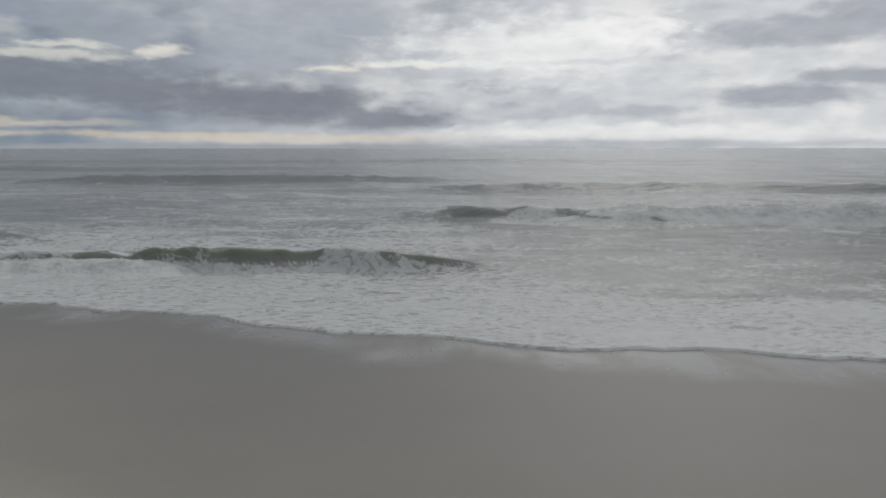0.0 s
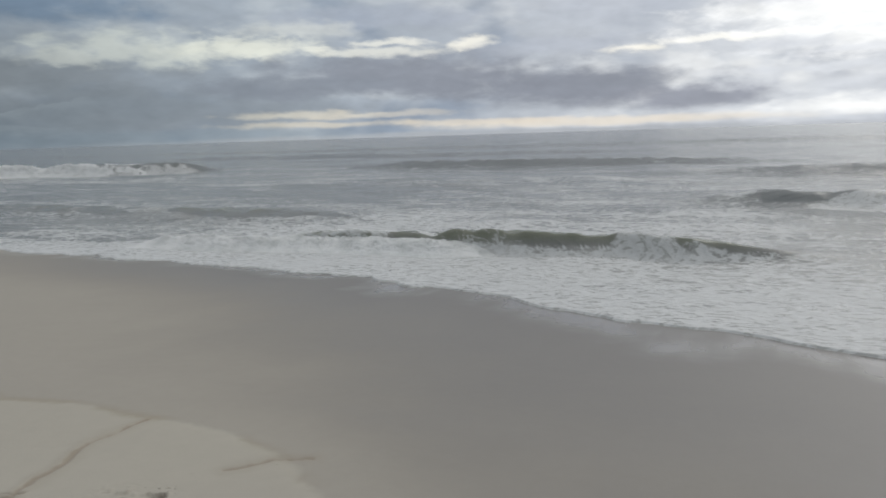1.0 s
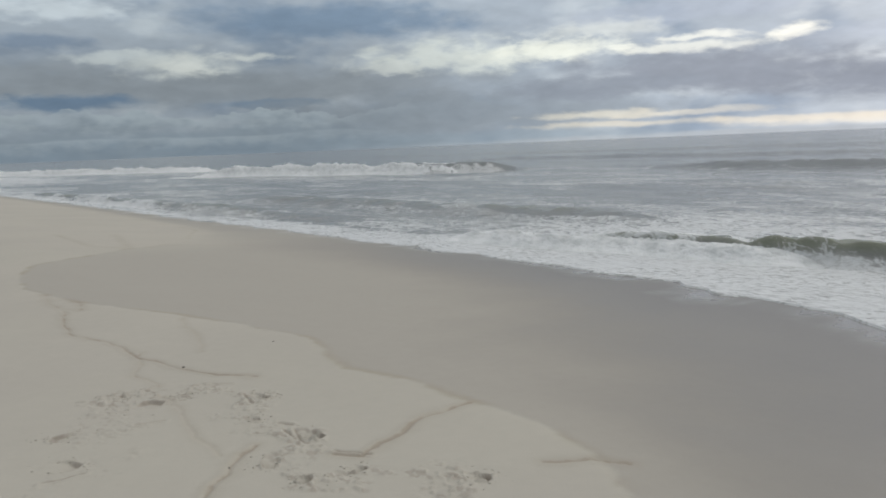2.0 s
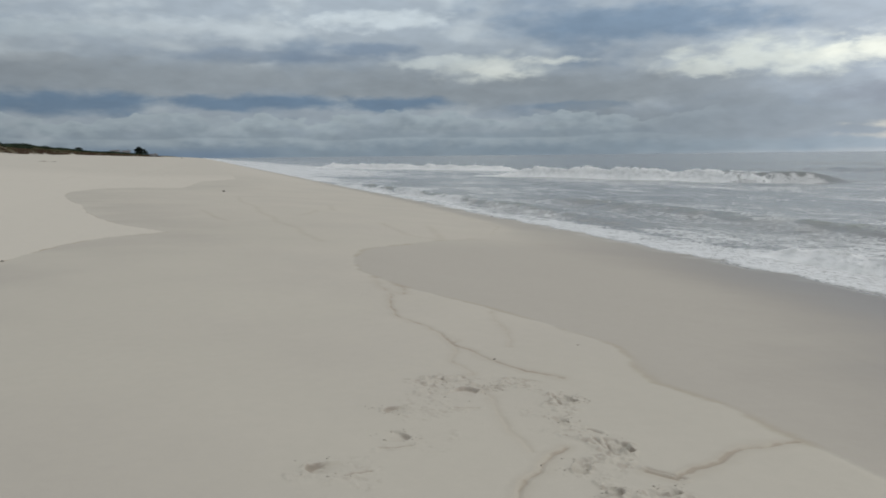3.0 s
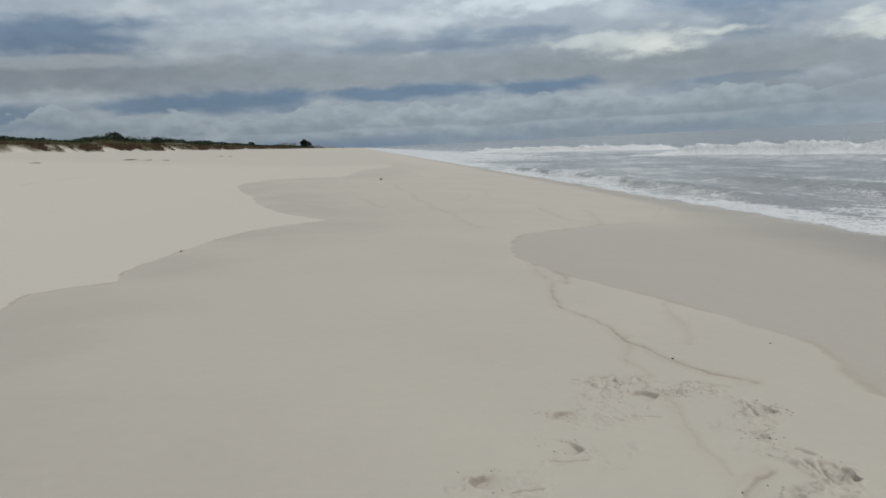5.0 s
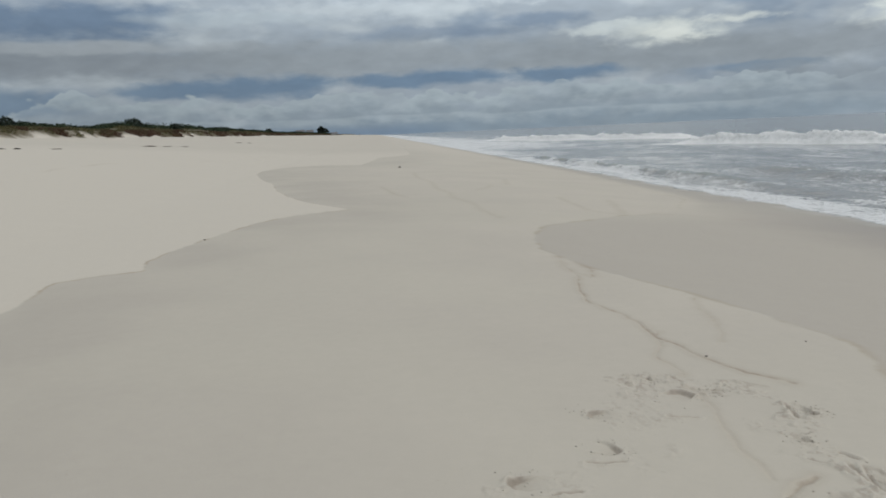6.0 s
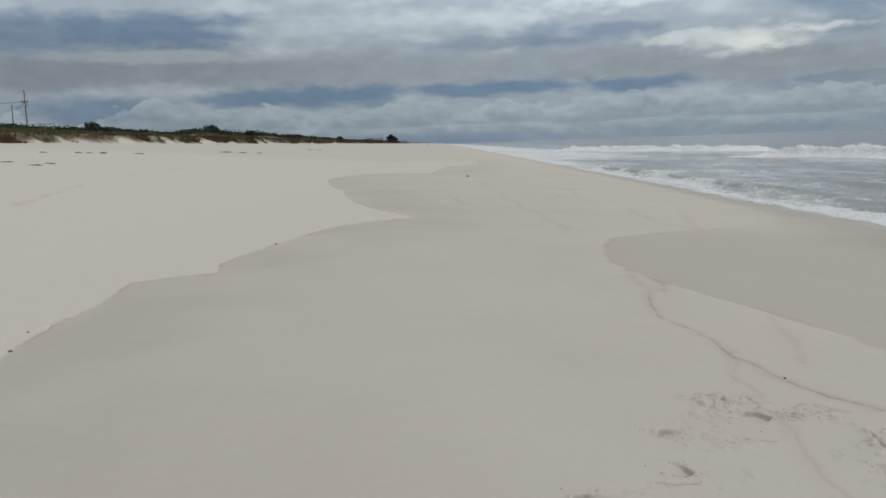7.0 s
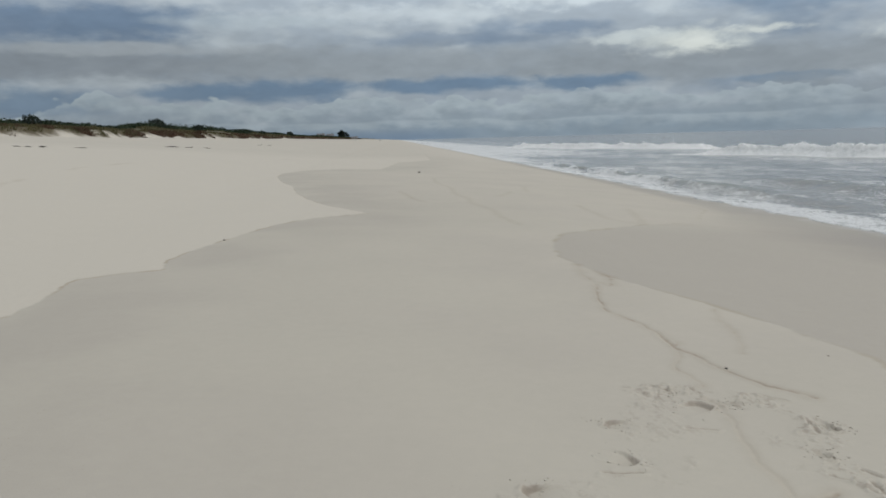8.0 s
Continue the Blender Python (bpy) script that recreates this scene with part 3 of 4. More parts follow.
def build_ground():
    gx = spread(-4600, 0.5, 2.6, 4600, 0.0085, 1.028, 1.033)
    gy = spread(-4600, 1.9, 4.75, 4600, 0.0085, 1.05, 1.022)
    X, Y = np.meshgrid(gx, gy)
    Z = beach(X, Y)
    up_d, up_s = line_distance(X, Y, UPPER_LINE)
    da_d, da_s = line_distance(X, Y, DAMP_LINE)
    upper, damp = -up_d * up_s, da_d * da_s
    wet = (swash_edge(Y) - X) / (0.75 + 1.0 * step(9, -3, Y))
    # faint swell of the sand, low steps along the damp lines, ragged dry sand above
    near = (np.abs(X) < 60) & (Y > -30) & (Y < 120)
    Z = Z + np.where(near, 0.012 * fbm(X / 0.9, Y / 1.4, 3, 3) * step(3.0, 0.5, wet * -1 + 4), 0)
    Z = Z + 0.012 * step(-0.02, 0.05, upper) + 0.012 * fbm(X / 0.35, Y / 0.35, 3, 8) * step(0.3, 3, upper) * step(60, 20, upper)
    Z = Z - 0.006 * step(-0.03, 0.03, damp)
    crack = np.full(X.shape, 1e9)
    part_of = (X > 0.5) & (X < 9) & (Y > 0.5) & (Y < 42)
    xs, ys = X[part_of], Y[part_of]
    wob_x, wob_y = 0.05 * fbm(xs / 0.25, ys / 0.25, 3, 13), 0.05 * fbm(xs / 0.25, ys / 0.25, 3, 14)
    c = np.full(xs.shape, 1e9)
    dz, dg = np.zeros(xs.shape), np.zeros(xs.shape)
    for faded, wide, line in CRACKS:
        d, s = line_distance(xs + wob_x, ys + wob_y, line)
        c = np.minimum(c, d / wide + faded)
        dz -= (0.4 if faded else 1.0) * (0.009 * np.exp(-(d / 0.014) ** 2) - 0.003 * np.exp(-((d * s - 0.03) / 0.03) ** 2))
    ragged_x, ragged_y = 0.020 * fbm(xs / 0.07, ys / 0.07, 3, 31), 0.020 * fbm(xs / 0.07, ys / 0.07, 3, 32)
    clods = np.maximum(fbm(xs / 0.035, ys / 0.035, 2, 33) - 0.02, 0)
    for hx, hy, tx, ty, wide, deep in PRINTS:
        length = math.hypot(hx - tx, hy - ty)
        ax, ay = (hx - tx) / length, (hy - ty) / length
        rx, ry = xs - (hx + tx) / 2 + ragged_x, ys - (hy + ty) / 2 + ragged_y
        u, v = (rx * ax + ry * ay) / (length / 2), (ry * ax - rx * ay) / (wide / 2)
        r = (np.abs(u) ** 2.6 + np.abs(v * (1.12 - 0.18 * u)) ** 2.6) ** (1 / 2.6)
        press = 0.12 + 0.88 * step(-0.5, 0.95, u)
        dz -= 1.1 * deep * step(1.07, 0.90, r) * press
        dz += deep * np.exp(-((r - 1.16) / 0.10) ** 2) * step(-0.9, 0.4, u) * (0.10 + 1.3 * clods)
        # dark crescent at the pressed-in end: moist sand plus painted shade, weaker over the bed
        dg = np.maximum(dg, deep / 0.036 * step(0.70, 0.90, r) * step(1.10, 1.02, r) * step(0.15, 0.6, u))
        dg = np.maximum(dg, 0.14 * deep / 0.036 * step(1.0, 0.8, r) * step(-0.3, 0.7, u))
    for first, last in SLIDES:
        d, s = line_distance(xs + 0.6 * ragged_x, ys + 0.6 * ragged_y, [first, last])
        dz -= 0.011 * np.exp(-(d / 0.011) ** 2) - 0.006 * np.exp(-((d * s - 0.025) / 0.012) ** 2)
        # the groove's moist sand and its shade share this dark tint
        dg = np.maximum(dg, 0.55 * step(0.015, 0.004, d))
    # churned sand along the way that the feet took
    for amount, way in TRACKS:
        track, _ = line_distance(xs + 3 * wob_x, ys + 3 * wob_y, way)
        churn = amount * step(0.19, 0.04, track + 0.22 * fbm(xs / 0.22, ys / 0.22, 3, 39))
        dz += churn * (0.042 * np.clip(fbm(xs / 0.03, ys / 0.03, 2, 35) - 0.12, 0, 0.22) + 0.012 * fbm(xs / 0.14, ys / 0.14, 3, 36))
        # flecks of the same moist-sand and shade colour among the clods
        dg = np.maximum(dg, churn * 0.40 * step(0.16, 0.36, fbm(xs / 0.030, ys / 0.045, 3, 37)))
    Z[part_of] += dz
    dug_shade = np.zeros(X.shape)
    dug_shade[part_of] = np.clip(dg, 0, 0.9)
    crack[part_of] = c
    mesh = sheet_mesh("ground", X, Y, Z, (("upper", np.clip(upper, -50, 50)), ("damp", np.clip(damp, -50, 50)), ("wet", np.clip(wet, -50, 50)), ("crack", np.clip(crack, 0, 5)), ("dug_shade", dug_shade)))
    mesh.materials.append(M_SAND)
    return tagged(new("ground", mesh), "pale beach sand, smooth and damp with dark wet edge at the sea", "sand", kind="structure")


ground = build_ground()


# ---- the sea ----
def build_sea():
    gu = np.concatenate([np.arange(-0.03, 0.12, 0.012), np.arange(0.12, 0.3, 0.03), spread(0.3, 0.3, 13.5, 4600, 0.075, 1.0, 1.022)])
    gy = spread(-4600, -7, 15, 4600, 0.085, 1.05, 1.017)
    U, Y = np.meshgrid(gu, gy)
    X = swash_edge(Y) + U * (1 + 0 * Y)
    Z, lean = water_height(X, Y)
    waves, _ = wave_shape(X, Y)
    # how much foam lies on the water
    streaks = fbm(X / 3.0, Y / 7.0, 3, 91)
    south = step(15, 9, Y)
    out = X - 0.073 * np.maximum(Y - 8, 0)
    run = 1.6 + 3.4 * south + 2.0 * step(24, 45, Y)
    foam = (0.80 - 0.36 * step(13, 22, Y) * step(-0.2, 0.2, fbm(Y / 5, U / 3, 2, 97))) * step(-0.1, 0.02, U) * step(run + 1.2, run * 0.5, U + 1.2 * streaks)
    foam = np.maximum(foam, (0.24 + 0.31 * south * step(-5, 2, Y)) * step(24, 15.5, out + 4 * streaks))
    foam = np.maximum(foam, (0.22 + 0.16 * south * step(-6, 3, Y)) * step(34, 18, out + 12 * streaks))
    foam = np.maximum(foam, 0.22 * step(75, 36, out + 14 * streaks)) + 0.2 * streaks
    foam = np.maximum(foam, (0.60 + 0.25 * streaks) * step(55, 110, Y) * step(34, 20, out + 8 * streaks))
    for x0, y0, x1, y1, h, *_ in BREAKERS:
        off, _ = line_distance(X, Y, [(x0, y0), (x1, y1)])
        foam = np.maximum(foam, 0.78 * step(4.5 * h, 0.6 * h, off + 2.5 * h * streaks))
    bare = step(-0.22, 0.12, fbm(X / 0.9, Y / 1.5, 3, 93))
    foam = foam - 0.52 * step(0.045, 0.15, waves) * bare - 0.45 * step(0.4, 0.7, waves)
    shallow = step(26, 9, X - 0.073 * np.maximum(Y - 8, 0)) * 0.9
    mesh = sheet_mesh("water", X - lean, Y, Z, (("foam", np.clip(foam, 0, 1)), ("shallow", shallow), ("face", step(0.10, 0.32, waves) * (0.4 + 0.6 * bare) * (0.12 + 0.88 * step(24, 17, X)))))
    mesh.materials.append(M_WATER)
    return tagged(new("water", mesh), "grey-green sea with lacy white foam running onto sand", "sea", kind="structure")


sea = build_sea()


def billow(x, y, octaves, seed):
    """Rounded heaps, 0 to about 1."""
    total, amp = 0, 1.0
    for k in range(octaves):
        total = total + amp * np.abs(vnoise(x * 2 ** k + 5.7 * k, y * 2 ** k + 3.3 * k, seed + k)) * 2
        amp *= 0.5
    return total / 1.6


dice = np.random.default_rng(11)


def soup(name, corners, mat):
    """A mesh of loose faces; corners: faces x corners x 3."""
    n, k = corners.shape[:2]
    mesh = bpy.data.meshes.new(name)
    mesh.vertices.add(n * k)
    mesh.vertices.foreach_set("co", corners.astype(np.float32).ravel())
    mesh.loops.add(n * k)
    mesh.loops.foreach_set("vertex_index", np.arange(n * k, dtype=np.int32))
    mesh.polygons.add(n)
    mesh.polygons.foreach_set("loop_start", np.arange(0, n * k, k, dtype=np.int32))
    mesh.update(calc_edges=True)
    mesh.materials.append(mat)
    return mesh


def white_water(x0, y0, x1, y1, h, front, back, grain, seed):
    """Tumbling foam of a broken wave along its crest."""
    length = math.hypot(x1 - x0, y1 - y0)
    ax, ay = (x1 - x0) / length, (y1 - y0) / length
    A, C = np.meshgrid(np.arange(0, length, grain), np.arange(-front * 1.7, back * 1.7, grain))
    taper = step(0, 0.16, A / length) * step(1, 0.90, A / length)
    bend = h * 1.3 * fbm(A / (6 * h), 0 * A + seed, 3, 100 + seed) + 0.35 * h * fbm(A / (1.7 * h), C / (2 * h) + seed, 3, 105 + seed)
    tall = h * taper * (0.80 + 0.36 * fbm(A / (2.6 * h), C / (2.5 * h), 4, 110 + seed, 0.55) + 0.5 * fbm(A / (9 * h), 0 * A + 3.3, 2, 115 + seed))
    prof = np.exp(-(np.where(C < 0, C / front, C / back)) ** 2 * 1.3)
    lumps = billow(A / (0.5 * h), C / (0.26 * h), 4, 120 + seed)
    up = tall * prof * (0.85 + 0.22 * lumps) + 0.12 * h * lumps * prof ** 0.5 * taper
    C2 = C + bend - 0.30 * tall * prof ** 2 * (0.9 + 0.3 * lumps)
    A2 = A + 0.12 * h * fbm(A / (0.6 * h), C / (0.6 * h), 3, 130 + seed)
    X, Y = x0 + A2 * ax - C2 * ay, y0 + A2 * ay + C2 * ax
    rim = step(-front * 1.7, -front * 1.1, C) * step(back * 1.7, back, C) * step(0, 0.05, A / length) * step(1, 0.95, A / length)
    base = water_height(X, Y)[0] - 0.85 * wave_shape(X, Y)[0] * prof
    mesh = sheet_mesh("breaking_wave", X, Y, base + up - 0.2 * h * (1 - rim))
    mesh.materials.append(M_FROTH)
    # drops thrown up along the crest
    n = int(40 * length * min(h, 1))
    col = dice.integers(0, X.shape[1], n)
    row = (base + up).argmax(axis=0)[col]
    lift = dice.exponential(0.06 * h, n) * (0.4 + 1.6 * np.abs(fbm(A[row, col] / (1.5 * h), 0 * col + 0.5, 2, 140 + seed)) * 2) - 0.08 * h
    at = np.stack([X[row, col] + dice.normal(0, 0.16 * h, n), Y[row, col] + dice.normal(0, 0.2 * h, n), (base + up)[row, col] + lift], -1)
    shape = np.array([[1, 1, 1], [1, -1, -1], [-1, 1, -1], [-1, -1, 1]])[[[0, 1, 2], [0, 3, 1], [0, 2, 3], [1, 3, 2]]]
    size = 0.008 * (0.5 + dice.random(n)) * (1 + length / 40)
    drops = at[:, None, None, :] + shape[None] * size[:, None, None, None]
    tagged(new("wave_spray", soup("wave_spray", drops.reshape(-1, 3, 3), M_FROTH)), "fine white spray above a breaking wave crest", "spray", "breaking waves", kind="stuff")
    return tagged(new("breaking_wave", mesh), "tumbling white water of a breaking wave", "wave", "breaking waves", kind="stuff")


for k, row in enumerate(BREAKERS):
    white_water(*row, k + 1)


# ---- dunes ----
def foot_line(y):
    """Where the beach meets the dune, in metres landward of the berm line."""
    return 45.6 + 2.2 * fbm(y / 14, 0 * y, 3, 201) + 1.2 * fbm(y / 4, 0 * y, 2, 203)


def fringe(y):
    """How far behind the foot the growth begins: tongues and bare gaps."""
    return 0.25 + 1.5 * fbm(y / 3.2, 0 * y + 4.4, 3, 205) + 1.2 * fbm(y / 13, 0 * y, 2, 206)


def dune_material():
    """Bare sand at the foot, then litter and low growth."""
    m, g, p, _ = material("dune_cover")
    at = g.node("ShaderNodeTexCoord").outputs["Object"]
    grown = g.math("ADD", g.attr("grown"), g.math("MULTIPLY", g.math("SUBTRACT", g.noise(at, 0.7, 5, 0.6), 0.5), 2.5))
    cover = g.mix(g.noise(at, 1.6, 5, 0.6), (0.065, 0.046, 0.027, 1), (0.098, 0.086, 0.040, 1))
    cover = g.mix(g.ramp(grown, 5.0, 11.0), cover, g.mix(g.noise(at, 0.8, 5, 0.6), (0.028, 0.036, 0.017, 1), (0.08, 0.077, 0.034, 1)))
    bare = g.ramp(g.noise(g.vec("ADD", at, (9, 3, 0)), 0.11, 4), 0.60, 0.68)
    amount = g.math("MULTIPLY", g.ramp(grown, 0.8, 2.2), g.math("SUBTRACT", 1.0, bare))
    g.feed(p.inputs["Base Color"], g.mix(amount, DRY, cover))
    p.inputs["Roughness"].default_value = 0.9
    g.feed(p.inputs["Normal"], bump(g, g.noise(at, 2.0, 5, 0.65), 0.7, 0.2))
    return m


def dune_height(l, y):
    """Height over the beach, l metres landward of the berm line."""
    foot = foot_line(y)
    lower = 1 - 0.2 * step(200, 420, y)
    face = 1.15 * step(foot, foot + 2.6, l)
    top = (0.75 * step(foot + 2, foot + 12, l) + 1.1 * fbm(l / 9, y / 16, 3, 207) * step(foot + 1, foot + 8, l)) * lower * (0.5 + 0.5 * step(105, 165, y))
    return (face + top) * lower


def build_dune():
    gl = np.concatenate([np.arange(43, 62, 0.35), np.arange(62, 130, 1.6), [140, 180, 260]])
    gy = spread(30, 40, 130, 1500, 0.6, 1.05, 1.012)
    L, Y = np.meshgrid(gl, gy)
    X = berm(Y) - L
    raise_by = dune_height(L, Y)
    mesh = sheet_mesh("dune", X[:, ::-1], Y[:, ::-1], (beach(X, Y) + raise_by - 0.06)[:, ::-1], (("grown", (L - foot_line(Y) - fringe(Y) + 1.2)[:, ::-1]),))
    mesh.materials.append(dune_material())
    return tagged(new("dune", mesh), "low pale sand dune with an eroded front edge", "dune", kind="structure")


build_dune()


def land_height(x, y):
    """Height of sand or dune at arrays x, y."""
    l = berm(y) - x
    return beach(x, y) + np.where(l > 43.2, dune_height(l, y) - 0.06, 0)


def leafy(name, colour, other, rough=0.7):
    """Foliage whose every leaf or blade differs a little."""
    m, g, p, _ = material(name)
    rnd = g.node("ShaderNodeNewGeometry").outputs["Random Per Island"]
    at = g.node("ShaderNodeTexCoord").outputs["Object"]
    patch = g.ramp(g.noise(at, 0.12, 4), 0.35, 0.65)
    f = g.math("ADD", g.math("MULTIPLY", rnd, 0.5), g.math("MULTIPLY", patch, 0.5))
    g.feed(p.inputs["Base Color"], g.vec("SCALE", g.mix(f, colour, other), g.math("MULTIPLY_ADD", rnd, 0.6, 0.7)))
    p.inputs["Roughness"].default_value, p.inputs["Specular IOR Level"].default_value = rough, 0.2
    return m


M_BROWN = leafy("brown_grass", (0.058, 0.031, 0.021, 1), (0.090, 0.058, 0.034, 1))
M_OLIVE = leafy("olive_grass", (0.056, 0.058, 0.025, 1), (0.105, 0.092, 0.044, 1))
M_GREEN = leafy("shrub_leaves", (0.012, 0.024, 0.013, 1), (0.028, 0.044, 0.020, 1))
M_TREE = leafy("tree_leaves", (0.016, 0.026, 0.022, 1), (0.034, 0.046, 0.032, 1))
M_BARK = simple("bark", (0.09, 0.075, 0.06), 0.9, 0.3, 8, bumpy=0.01)

rng = np.random.default_rng(4)


def along_coast(n, near, far):
    """Places along the dunes, thinner with distance."""
    return near * (far / near) ** rng.random(n)


def grass(name, label, mat, n, lo, hi, tall, wide, blades, clump_seed, floor):
    y = along_coast(n, 45, 900)
    l = foot_line(y) + fringe(y) + lo + (hi - lo) * rng.random(n)
    keep = fbm(l / 3.5, y / 6.0, 3, clump_seed) > floor
    y, l = y[keep], l[keep]
    x = berm(y) - l
    z = land_height(x, y)
    y, x, z = (np.repeat(v, blades) for v in (y, x, z))
    m = len(x)
    grow = 1 + np.clip((y - 100) / 300, 0, 1.2)
    r, a = 0.35 * grow * np.sqrt(rng.random(m)), rng.random(m) * 6.283
    bx, by = x + r * np.cos(a), y + r * np.sin(a)
    h = tall * (0.5 + 0.7 * rng.random(m))
    lean = 1.1 * h
    tx, ty = bx + lean * (rng.random(m) - 0.35), by + lean * (rng.random(m) - 0.5)
    w = wide * grow * (0.6 + 0.8 * rng.random(m))
    b = rng.random(m) * 3.14
    wx, wy = w * np.cos(b), w * np.sin(b)
    low, top = z - 0.05, z + h
    corners = np.stack([np.stack([bx - wx, by - wy, low], -1), np.stack([bx + wx, by + wy, low], -1), np.stack([tx, ty, top], -1)], 1)
    return tagged(new(name, soup(name, corners, mat)), label, "grass", kind="stuff")


grass("dune_grass", "reddish-brown tufts of dry grass on the dune edge", M_BROWN, 9000, -0.25, 2.4, 0.34, 0.05, 12, 301, 0.0)
grass("dune_grass", "olive and straw-coloured grass on the dune slope", M_OLIVE, 11000, 0.9, 14, 0.36, 0.06, 9, 305, -0.3)


def leaf_cloud(cx, cy, cz, rx, rz, count, size):
    """Leaves round a bush or crown: an uneven shell with gaps."""
    d = rng.normal(size=(count, 3))
    d /= np.linalg.norm(d, axis=1)[:, None]
    d[:, 2] = np.abs(d[:, 2]) * 1.15 - 0.25
    lump = 0.75 + 0.5 * fbm(d[:, 0] * 2.3 + cx, d[:, 1] * 2.3 + d[:, 2] * 1.7 + cy, 3, 311)
    r = lump * (0.6 + 0.4 * rng.random(count) ** 0.5)
    centre = np.stack([cx + d[:, 0] * rx * r, cy + d[:, 1] * rx * r, cz + d[:, 2] * rz * r], -1)
    u, v = rng.normal(size=(count, 3)), rng.normal(size=(count, 3))
    u /= np.linalg.norm(u, axis=1)[:, None]
    v -= u * np.sum(u * v, 1)[:, None]
    v /= np.linalg.norm(v, axis=1)[:, None]
    s = size * (0.6 + 0.8 * rng.random(count))[:, None]
    return np.stack([centre - u * s, centre - v * s * 0.5, centre + u * s, centre + v * s * 0.5], 1)


def scrub():
    parts = []
    y = along_coast(8000, 55, 900)
    l = foot_line(y) + 8.5 + 52 * rng.random(len(y)) ** 1.8
    keep = fbm(l / 8, y / 14, 3, 321) > -0.42
    for yy, ll in zip(y[keep], l[keep]):
        xx = float(berm(yy)) - ll
        zz = float(land_height(np.array([xx]), np.array([yy]))[0])
        tall = (0.6 + 0.6 * rng.random()) * (0.75 + 0.7 * float(step(140, 190, yy)) - 0.45 * float(step(240, 330, yy)))
        grow = 1 + min(max((yy - 100) / 250, 0), 2)
        parts.append(leaf_cloud(xx, yy, zz + 0.25 * tall, (0.8 + 0.9 * rng.random()) * grow, tall, 34, 0.15 * grow))
    return tagged(new("dune_scrub", soup("dune_scrub", np.concatenate(parts), M_GREEN)), "dark green low scrub covering the dune top", "scrub", kind="stuff")


scrub()


# ---- things on the dunes ----
def part(name, mesh, mat, parent, label=""):
    if isinstance(mesh, bmesh.types.BMesh):
        data = bpy.data.meshes.new(name)
        mesh.to_mesh(data)
        mesh.free()
        mesh = data
    if not mesh.materials:
        mesh.materials.append(mat)
    ob = new(name, mesh)
    ob.parent = parent
    if label:
        ob["label"] = label
    return ob


def box(x0, y0, z0, x1, y1, z1, soften=0.0):
    bm = bmesh.new()
    bmesh.ops.create_cube(bm, size=1, matrix=Matrix.LocRotScale(((x0 + x1) / 2, (y0 + y1) / 2, (z0 + z1) / 2), None, (x1 - x0, y1 - y0, z1 - z0)))
    if soften:
        bmesh.ops.bevel(bm, geom=bm.edges[:], offset=soften, segments=1, affect="EDGES")
    return bm


def rod(points, radii, sides=7):
    """A bent, tapered rod through points."""
    bm = bmesh.new()
    rings = []
    for k, (q, r) in enumerate(zip(points, radii)):
        q = Vector(q)
        ahead = Vector(points[min(k + 1, len(points) - 1)]) - Vector(points[max(k - 1, 0)])
        side = ahead.cross(Vector((0.31, 0.92, 0.21))).normalized()
        other = side.cross(ahead).normalized()
        rings.append([bm.verts.new(q + (side * math.cos(a) + other * math.sin(a)) * r) for a in [6.2832 * j / sides for j in range(sides)]])
    for a, b in zip(rings, rings[1:]):
        for j in range(sides):
            bm.faces.new((a[j], a[(j + 1) % sides], b[(j + 1) % sides], b[j]))
    bm.faces.new(rings[0][::-1])
    bm.faces.new(rings[-1])
    bmesh.ops.recalc_face_normals(bm, faces=bm.faces[:])
    return bm


def ground_at(x, y):
    return float(land_height(np.array([x]), np.array([y]))[0])


def bearing(az, distance):
    a = radians(az)
    return math.sin(a) * distance, math.cos(a) * distance


def bush(az, distance, wide, tall, label, leaves=900, lift=0.0):
    x, y = bearing(az, distance)
    z = ground_at(x, y)
    ob = new("shrub")
    ob.location = (x, y, z - 0.1)
    part("stem", rod([(0, 0, 0), (0.05, 0.02, tall * 0.3), (0.1, -0.05, tall * 0.7)], (0.12, 0.09, 0.04)), M_BARK, ob)
    part("crown", soup("crown", leaf_cloud(0, 0, tall * 0.35 + lift, wide, tall * 0.75, leaves, 0.12 * max(1, distance / 120)), M_TREE), M_TREE, ob)
    return tagged(ob, label, "bush", "dune bushes")


bush(-21.0, 118, 1.7, 1.9, "round dark green bush on the dune crest")
bush(-22.0, 121, 0.8, 1.1, "small dark bush beside a larger one", 350)
bush(-13.2, 172, 2.6, 2.6, "broad dark green bush on the dune crest")
bush(-10.4, 205, 1.6, 2.0, "dark bush rising over the scrub", 500)
bush(-3.9, 420, 2.6, 3.2, "lone dark bush on the far dune", 500)


